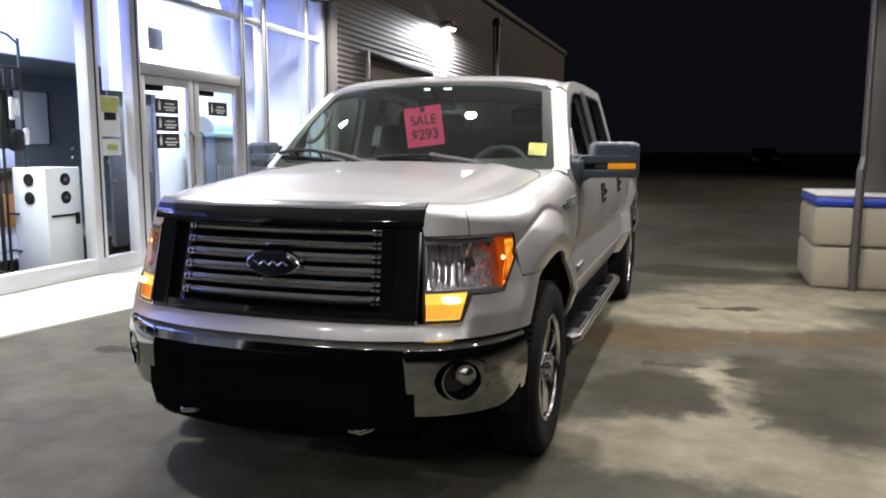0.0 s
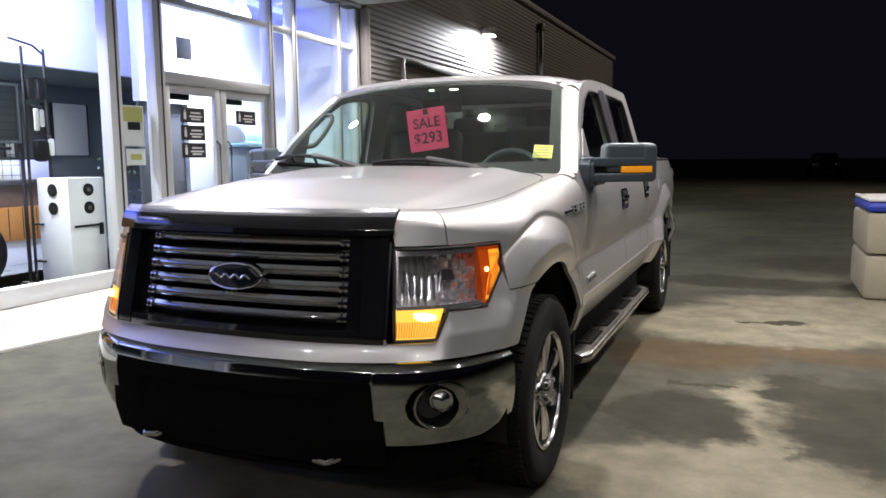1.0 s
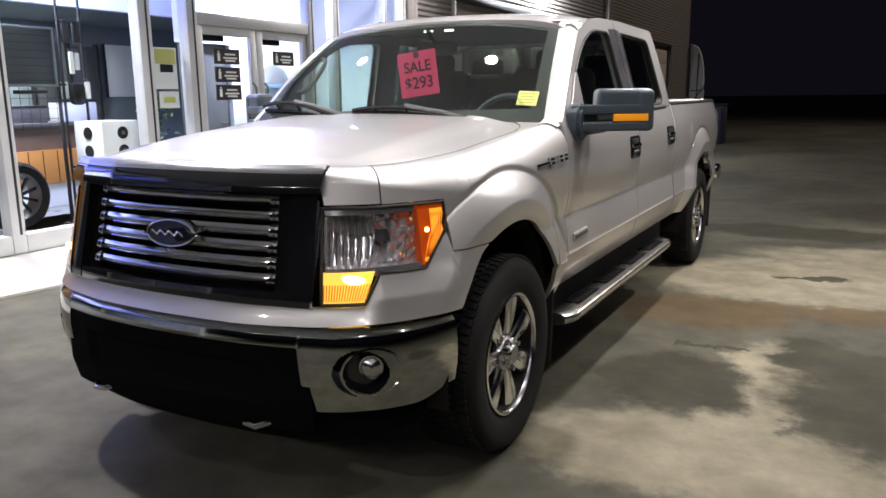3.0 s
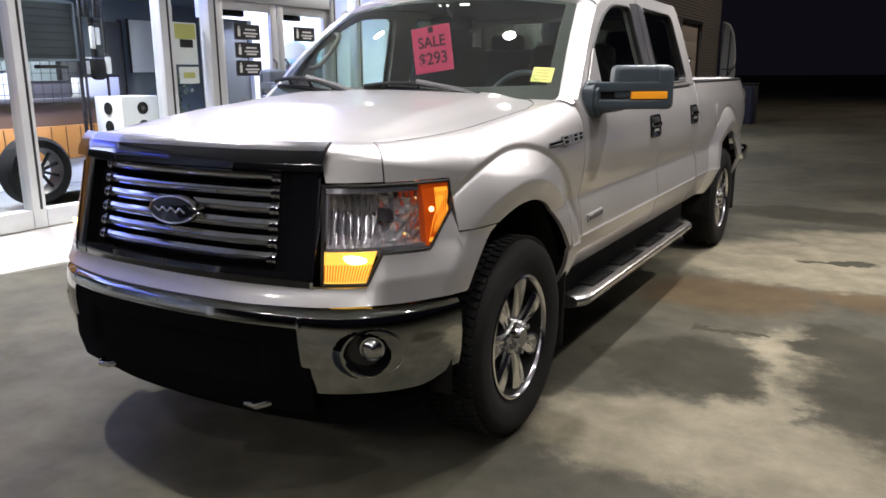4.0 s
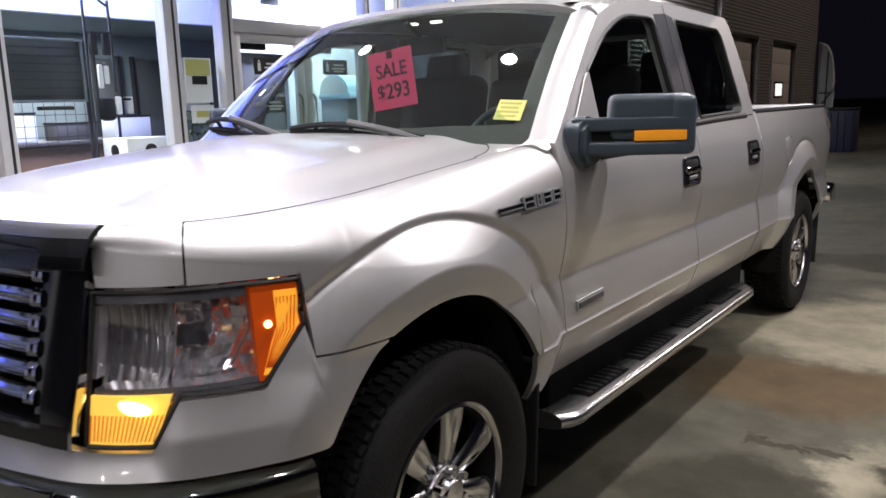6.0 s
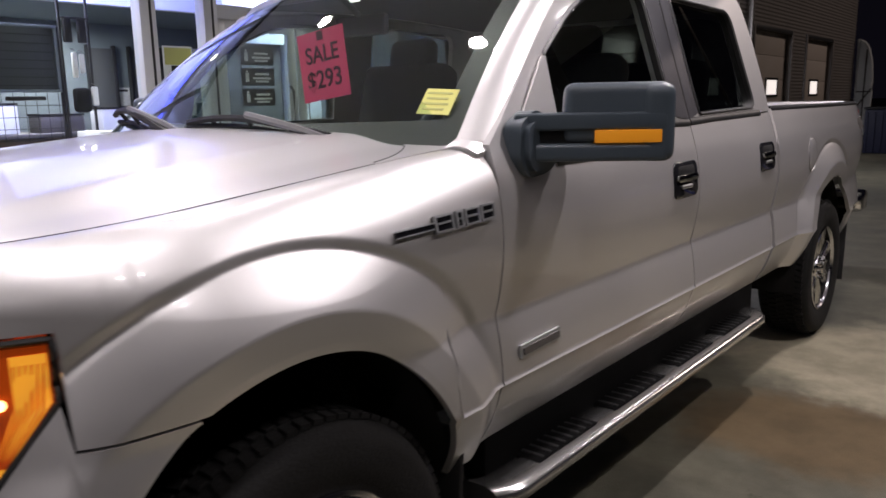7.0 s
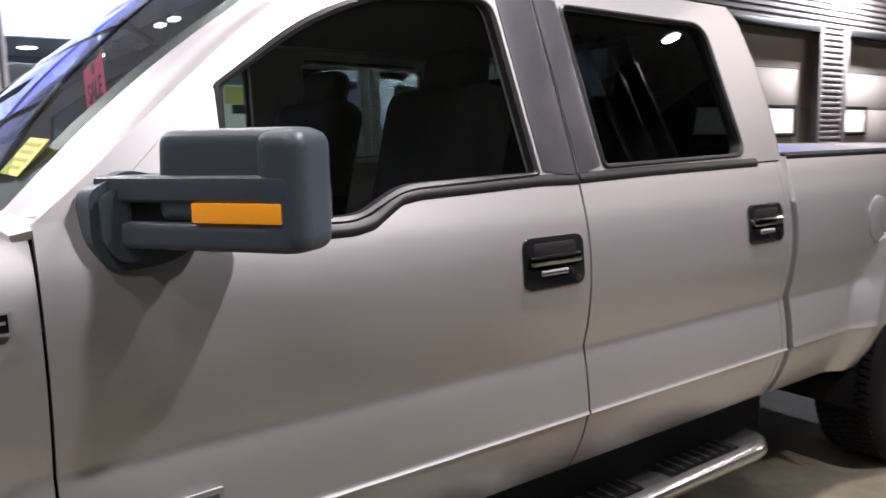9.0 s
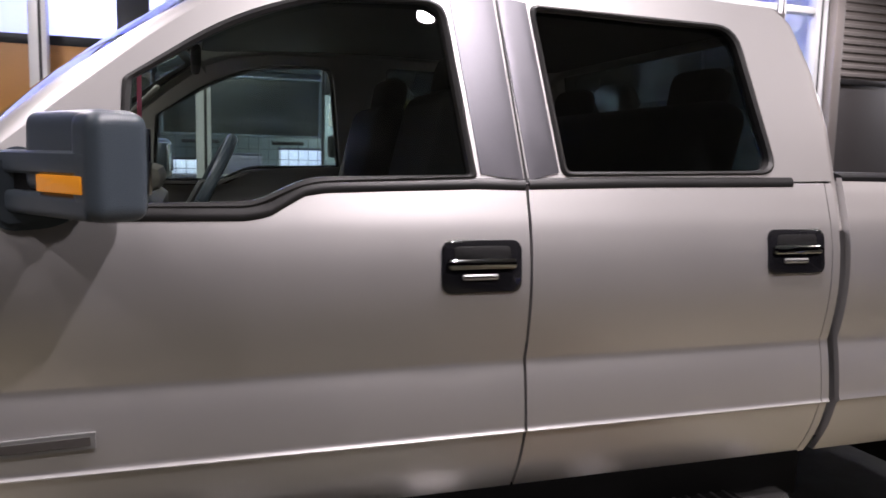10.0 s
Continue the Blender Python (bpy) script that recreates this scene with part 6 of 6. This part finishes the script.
# ---- wheels ----
def wheel(yw, sg):
    """Tyre with tread blocks, chrome rim with seven broad spokes, hub and nuts."""
    R, RIM = AXLE, 0.242
    m = Matrix.Translation((sg * 0.825, yw, AXLE)) @ Matrix.Diagonal((sg, 1, 1, 1)) @ Matrix.Rotation(radians(90), 4, "Y")
    # local z is outward after the turn

    def spun(profile, n, name, mat, par, smooth=40):
        bm = bmesh.new()
        rings = [[bm.verts.new(m @ Vector((r * math.cos(k * 2 * math.pi / n), r * math.sin(k * 2 * math.pi / n), h))) for k in range(n)] for r, h in profile]
        for p, q in zip(rings, rings[1:]):
            for k in range(n):
                bm.faces.new((p[k], p[(k + 1) % n], q[(k + 1) % n], q[k]))
        bmesh.ops.recalc_face_normals(bm, faces=bm.faces)
        return part(name, bm, mat, par, smooth=smooth)
    prof = [(RIM - 0.004, -0.11), (0.30, -0.135), (0.36, -0.135), (R - 0.022, -0.118), (R - 0.012, -0.10), (R - 0.012, 0.10), (R - 0.022, 0.118), (0.375, 0.132), (0.345, 0.1375), (0.30, 0.1365), (0.272, 0.130), (0.262, 0.124), (RIM - 0.004, 0.116)]
    w = spun(prof, 72, "wheel", RUBBER, truck, 60)
    w["label"] = "black tyre on a chrome seven-spoke wheel"
    # tread blocks
    bm = bmesh.new()
    for k in range(76):
        th = k * 2 * math.pi / 76
        for j, (h, wd, sk) in enumerate(((-0.092, 0.040, 0.4), (-0.045, 0.040, 0), (0.0, 0.038, 0.5), (0.045, 0.040, 0), (0.092, 0.040, -0.4))):
            a = th + (0.5 if j % 2 else 0) * 2 * math.pi / 76
            mm = m @ Matrix.Rotation(a, 4, "Z") @ Matrix.Translation((R - 0.008, 0, h)) @ Matrix.Rotation(sk * 0.5, 4, "X") @ Matrix.Diagonal((0.012, 0.0225, wd * 0.95, 1))
            bmesh.ops.create_cube(bm, size=1, matrix=mm)
    part("tread", bm, RUBBER, w, smooth=20)
    spun([(RIM + 0.006, 0.112), (RIM + 0.006, 0.126), (RIM - 0.002, 0.129), (RIM - 0.010, 0.122), (RIM - 0.012, 0.112)], 56, "rim", WHEEL_CHROME, w, 50)
    # barrel coloured black for the shade deep behind the spokes
    spun([(RIM - 0.012, 0.112), (RIM - 0.018, 0.09), (RIM - 0.03, -0.10)], 56, "rim_barrel", UNDER, w, 50)
    spun([(RIM - 0.02, 0.035), (0.09, 0.03), (0.001, 0.03)], 40, "brake_disc", UNDER, w)
    # spokes
    for k in range(7):
        bm = bmesh.new()
        th = k * 2 * math.pi / 7 + 0.22

        def sp(u, v):
            r = lerp(0.055, RIM - 0.008, u)
            half = lerp(0.026, 0.060, u ** 1.2)
            t = (v - 0.5) * 2
            z = lerp(0.098, 0.112, u) + 0.006 * math.sin(math.pi * u) - 0.016 * abs(t) ** 2.5 - (0.010 if abs(t) < 0.25 else 0) * (1 - u)
            p = Matrix.Rotation(th, 4, "Z") @ Vector((r, half * t, z))
            return m @ p, (m.to_3x3() @ Vector((0, 0, 1)))
        grid(sp, 10, 12, 1, 0.035, bm=bm)
        bmesh.ops.recalc_face_normals(bm, faces=bm.faces)
        part("spoke", bm, WHEEL_CHROME, w, smooth=30)
    spun([(0.078, 0.05), (0.076, 0.100), (0.070, 0.107), (0.046, 0.110), (0.042, 0.128), (0.036, 0.134), (0.001, 0.135)], 32, "hub_cap", WHEEL_CHROME, w)
    for k in range(6):
        th = k * math.pi / 3
        bm = cyl(0.0115, 0.03, bm=None, n=6)
        bmesh.ops.transform(bm, matrix=m @ Matrix.Translation((0.060 * math.cos(th), 0.060 * math.sin(th), 0.118)), verts=bm.verts)
        part("wheel_nut", bm, CHROME, w)
    for k in range(7):
        th = (k + 0.5) * 2 * math.pi / 7 + 0.22
        bm = cyl(0.014, 0.02, n=10)
        bmesh.ops.transform(bm, matrix=m @ Matrix.Translation((0.095 * math.cos(th), 0.095 * math.sin(th), 0.075)), verts=bm.verts)
        part("spoke_pocket", bm, BLACK, w)


for sg in (1, -1):
    wheel(0.0, sg)
    wheel(WB, sg)

# ---- running boards ----
for sg in (1, -1):
    def stepf(u, v):
        y = lerp(0.60, 2.78, u)
        th = lerp(0, 2 * math.pi, v)
        end = smooth01(0, 0.03, u) * smooth01(1, 0.97, u)
        cx = 0.932 - 0.040 * (1 - end)
        r = 1.0
        x = cx + 0.066 * r * math.copysign(abs(math.cos(th)) ** 0.7, math.cos(th))
        z = 0.386 + 0.030 * math.copysign(abs(math.sin(th)) ** 0.8, math.sin(th))
        return Vector((x, y, z)), Vector((math.cos(th), 0, math.sin(th)))
    bm = grid(lambda u, v: stepf(u, v), 50, 24, sg)
    bmesh.ops.remove_doubles(bm, verts=bm.verts, dist=1e-4)
    bmesh.ops.holes_fill(bm, edges=[e for e in bm.edges if e.is_boundary])
    rb = part("running_board", bm, STEP_CHROME, truck, "chrome oval running board with black tread pads")
    for y0, y1 in ((0.80, 1.14), (1.26, 1.66), (1.78, 2.14), (2.26, 2.62)):
        part("tread_pad", box((0.090, y1 - y0, 0.014), (sg * 0.916, (y0 + y1) / 2, 0.413), 0.006), MATT_BLACK, rb)
        for k in range(8):
            part("pad_rib", box((0.076, 0.012, 0.006), (sg * 0.916, lerp(y0 + 0.03, y1 - 0.03, k / 7), 0.421), 0.002), BLACK, rb)
    for y in (0.80, 1.70, 2.58):
        part("step_bracket", box((0.14, 0.06, 0.03), (sg * 0.83, y, 0.392), 0.008), BLACK, rb)

# ---- badges ----
def badge(y0, y1, zc, h, slope, name, bars, sg, mat, solid=1):
    holder = None
    n = len(bars)
    for i, (a, b, c, d) in enumerate(bars):
        p0, p1 = lerp(y0, y1, a), lerp(y0, y1, b)
        bm = bmesh.new()
        ring = []
        for y, zz in ((p0, c), (p1, c), (p1, d), (p0, d)):
            for o in ((0.002, 0.009) if i < solid else (0.004, 0.0125)):
                z = zc + h * (zz - 0.5) + slope * (y - y0)
                q = face(s_y(y), z, o)
                q.x *= sg
                ring.append(bm.verts.new(q))
        for i0 in range(4):
            j0 = (i0 + 1) % 4
            bm.faces.new((ring[2 * i0], ring[2 * j0], ring[2 * j0 + 1], ring[2 * i0 + 1]))
        bm.faces.new([ring[2 * k + 1] for k in range(4)])
        bmesh.ops.recalc_face_normals(bm, faces=bm.faces)
        if holder is None:
            holder = part(name, bm, mat[0], truck, "chrome and black model badge")
        else:
            part("badge_stroke", bm, mat[0] if i < solid else mat[1], holder)


for sg in (1, -1):
    blocks = ((0.35, 0.535), (0.565, 0.640), (0.660, 0.825), (0.840, 1.0))
    strokes = [(0, 0.40, 0.30, 0.66)] + [(k0, k1, 0.0, 1.0) for k0, k1 in blocks] + [(0, 0.34, 0.62, 0.70), (0, 0.34, 0.27, 0.34)]
    for k0, k1 in blocks:
        strokes += [(k0, k1, 0.90, 1.03), (k0, k1, -0.03, 0.10), (k0, k0 + 0.018, 0.0, 1.0), (k1 - 0.018, k1, 0.0, 1.0), (k0 + 0.03, k1 - 0.03, 0.48, 0.60)]
    badge(0.245, 0.585, 1.138, 0.035, 0.05, "fender_badge", strokes, sg, (GLOSS_BLACK, ALU), 5)
    badge(0.705, 0.905, 0.764, 0.034, 0.03, "door_badge", [(0, 1, 0, 1), (0.05, 0.95, 0.24, 0.76), (0.12, 0.50, 0.42, 0.58), (0.58, 0.86, 0.42, 0.58)], sg, (ALU, STEEL))
    badge(4.74, 4.95, 1.225, 0.075, 0.02, "bed_badge", [(0, 0.06, 0.4, 0.7), (0.10, 0.16, 0, 1), (0.22, 0.5, 0.8, 1), (0.33, 0.39, 0, 0.8), (0.58, 0.64, 0, 1), (0.64, 0.9, 0.8, 1), (0.84, 0.9, 0.45, 0.9), (0.64, 0.9, 0.4, 0.56), (0.84, 0.92, 0, 0.4)], sg, (STEEL, STEEL))

# ---- cabin ----
dash = grid(lambda u, v: (Vector((lerp(-0.78, 0.78, u), lerp(0.56, 1.02, v), 1.27 + 0.035 * math.sin(math.pi * min(1, v * 1.2)) - 0.35 * max(0, v - 0.86))), Vector((0, 0, 1))), 20, 20, 1, 0.2)
part("dashboard", dash, DASH, truck)
part("instrument_hood", box((0.42, 0.22, 0.07), (0.40, 0.93, 1.315), 0.03), DASH, truck)
bm = bmesh.new()
ringc = Matrix.Translation((0.40, 1.13, 1.255)) @ Matrix.Rotation(radians(62), 4, "X")
prev = [ringc @ Vector((0.190 * math.cos(k * math.pi / 20), 0.190 * math.sin(k * math.pi / 20), 0)) for k in range(41)]
sw = part("steering_wheel", tube(prev, 0.016, 10), GREY_PLASTIC, truck, "dark leather steering wheel")
part("wheel_hub", box((0.16, 0.11, 0.05), (0, 0, 0), 0.02, m=Matrix()), CABIN, sw).matrix_local = ringc
for a in (0, 180, 270):
    v = Vector((0.185 * math.cos(radians(a)), 0.185 * math.sin(radians(a)), 0))
    part("wheel_spoke", tube([ringc @ Vector((0, 0, -0.01)), ringc @ v], 0.013, 8), CABIN, sw)


def seat(x, y, w):
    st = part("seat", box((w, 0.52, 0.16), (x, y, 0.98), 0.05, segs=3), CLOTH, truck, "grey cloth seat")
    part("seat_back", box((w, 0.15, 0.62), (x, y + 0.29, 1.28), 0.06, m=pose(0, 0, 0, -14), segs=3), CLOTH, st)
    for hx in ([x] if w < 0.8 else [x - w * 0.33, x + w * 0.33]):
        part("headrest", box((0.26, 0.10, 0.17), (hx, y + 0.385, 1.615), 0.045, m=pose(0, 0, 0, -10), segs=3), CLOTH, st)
        for d in (-0.06, 0.06):
            part("headrest_post", cyl(0.006, 0.12, (hx + d, y + 0.372, 1.53), n=8), CHROME, st)


seat(0.42, 1.50, 0.52)
seat(-0.42, 1.50, 0.52)
seat(0.0, 2.36, 1.35)
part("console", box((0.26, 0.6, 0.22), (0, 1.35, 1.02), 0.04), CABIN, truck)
part("headliner", grid(lambda u, v: (Vector((lerp(-0.70, 0.70, u), lerp(1.16, 2.76, v), 1.80 + 0.03 * math.sin(math.pi * v))), Vector((0, 0, -1))), 8, 8, -1), CABIN, truck)
mm = part("rear_view_mirror", box((0.25, 0.03, 0.075), (0.0, 1.13, 1.685), 0.014), CABIN, truck)
part("mirror_stalk", tube([(0, 1.115, 1.72), (0, 1.03, 1.775)], 0.012, 8), CABIN, mm)
for x in (-0.07, 0.06):
    part("map_lamp", box((0.05, 0.025, 0.010), (x, 1.16, 1.782), 0.003), emit_mat("map_lamp_glow", (1.0, 0.97, 0.9), 2.5), truck)
# grab handle on the passenger's pillar
grip = [(-0.735, 0.80, 1.455), (-0.690, 0.815, 1.462), (-0.668, 0.855, 1.500), (-0.655, 0.915, 1.560), (-0.650, 0.960, 1.610), (-0.668, 0.985, 1.640), (-0.710, 0.985, 1.645)]
part("grab_handle", tube([Vector(p) for p in dense(grip, 6)], 0.013, 8), DASH, truck, "grey pillar grab handle")
# wipers: blade with a spine, rubber lip and a flat grey arm
for x0, x1, lift in ((-0.16, -0.80, 0.034), (0.50, -0.12, 0.016)):
    pts, spine = [], []
    for k in range(15):
        t = k / 14
        x = lerp(x0, x1, t)
        u, v = (x / 0.832 + 1) / 2, lerp(0.025, 0.105, math.sin(t * math.pi * 0.66))
        pts.append(screen(u, v, 0.007)[0])
        spine.append(screen(u, v + 0.012, 0.016 + lift * math.sin(math.pi * t) + (0.018 * t if x1 < -0.5 else 0))[0])
    wp = part("wiper", tube(pts, 0.009, 6), BLACK, truck, "black windscreen wiper")
    part("wiper_spine", tube(spine, 0.011, 6), BLACK, wp)
    for k in (3, 7, 11):
        part("wiper_clip", tube([pts[k], spine[k]], 0.008, 6), BLACK, wp)
    pivot = Vector((x0 + 0.10, 0.47, 1.300))
    part("wiper_arm", tube([spine[7] + Vector((0, -0.006, 0.012)), spine[7].lerp(pivot, 0.5) + Vector((0, -0.012, 0.016)), pivot], 0.011, 6), WIPER_GREY, wp, "grey wiper arm")
    part("wiper_pivot", cyl(0.022, 0.03, pivot, n=14), BLACK, wp)


# ---- papers behind the windscreen ----
def on_screen(u, v, off):
    p, n = screen(u, v, off)
    a = (screen(u + 0.01, v, off)[0] - p).normalized()
    b = (screen(u, v + 0.01, off)[0] - p).normalized()
    n = a.cross(b).normalized()
    b = n.cross(a)
    m = Matrix((a, b, n)).transposed().to_4x4()
    m.translation = p
    return m


def card(name, m, w, h, material, label):
    t = thing(name, label, "sign")
    t.matrix_world = m
    part("sheet", box((w, h, 0.0015)), material, t)
    return t


sign = card("sale_sign", pose(-0.022, 0.955, 1.546, 90, 0, 0) @ pose(0, 0, 0, 0, 0, 7), 0.238, 0.236, PINK, "bright pink handwritten sale card taped inside the windscreen")
letters("SALE", 0.080, pose(0.0, 0.036, 0.0012), INK, "writing", sign, 0.001)
letters("$293", 0.088, pose(0.0, -0.050, 0.0012), INK, "price", sign, 0.001)
part("tape", box((0.03, 0.03, 0.002), (0.0, 0.100, 0.001)), INK, sign)
st = card("windscreen_sticker", pose(0.737, 0.655, 1.412, 48, 0, 12) @ pose(0, 0, 0, 0, 0, -4), 0.096, 0.086, YELLOW, "small yellow sticker inside the windscreen")
for k in range(4):
    part("text_bar", box((0.075 - 0.012 * (k % 2), 0.006, 0.001), (-0.004, 0.028 - k * 0.018, 0.0012)), rough_mat("faint_print", (0.5, 0.5, 0.16), (0.6, 0.6, 0.2), 8, 0.7), st)

# ---- far things in the dark lot ----
far = thing("parked_car", "dark car parked far off in the unlit lot", "car", (5.3, 52.0, 0))
DARK_PAINT = rough_mat("dark_car_paint", (0.02, 0.02, 0.022), (0.035, 0.035, 0.038), 4, 0.2, 0.3)
part("body", box((1.8, 4.4, 0.62), (0, 0, 0.66), 0.12, segs=3), DARK_PAINT, far)
part("cabin", box((1.5, 2.2, 0.55), (0, 0.2, 1.20), 0.18, segs=3), GLOSS_BLACK, far)
for x in (-0.82, 0.82):
    for y in (-1.35, 1.35):
        part("wheel", cyl(0.33, 0.2, (x, y, 0.33), "X", 24), RUBBER, far)
    part("headlamp", box((0.34, 0.06, 0.14), (x * 0.75, -2.19, 0.78), 0.02), FACET, far)
NAVY_BIN = rough_mat("navy_bin_paint", (0.003, 0.004, 0.020), (0.005, 0.007, 0.03), 4, 0.7)
bn = thing("waste_bin", "dark blue metal waste container behind the truck", "container", (-1.62, 20.4, 0))
part("tub", box((0.62, 0.70, 1.05), (0, 0, 0.525), 0.04), NAVY_BIN, bn)
part("lid", box((0.66, 0.74, 0.06), (0, 0, 1.08), 0.02), BLACK, bn)
for k in range(4):
    part("rib", box((0.04, 0.04, 0.92), (-0.24 + 0.16 * k, -0.36, 0.52), 0.01), NAVY_BIN, bn)

# post for the added, unseen pole lamp at the back of the lot
lp = thing("added_lot_lamp", "tall grey steel pole lamp added out of view at the edge of the lot, lit", "street lamp", (9.30, 30.28, 0))
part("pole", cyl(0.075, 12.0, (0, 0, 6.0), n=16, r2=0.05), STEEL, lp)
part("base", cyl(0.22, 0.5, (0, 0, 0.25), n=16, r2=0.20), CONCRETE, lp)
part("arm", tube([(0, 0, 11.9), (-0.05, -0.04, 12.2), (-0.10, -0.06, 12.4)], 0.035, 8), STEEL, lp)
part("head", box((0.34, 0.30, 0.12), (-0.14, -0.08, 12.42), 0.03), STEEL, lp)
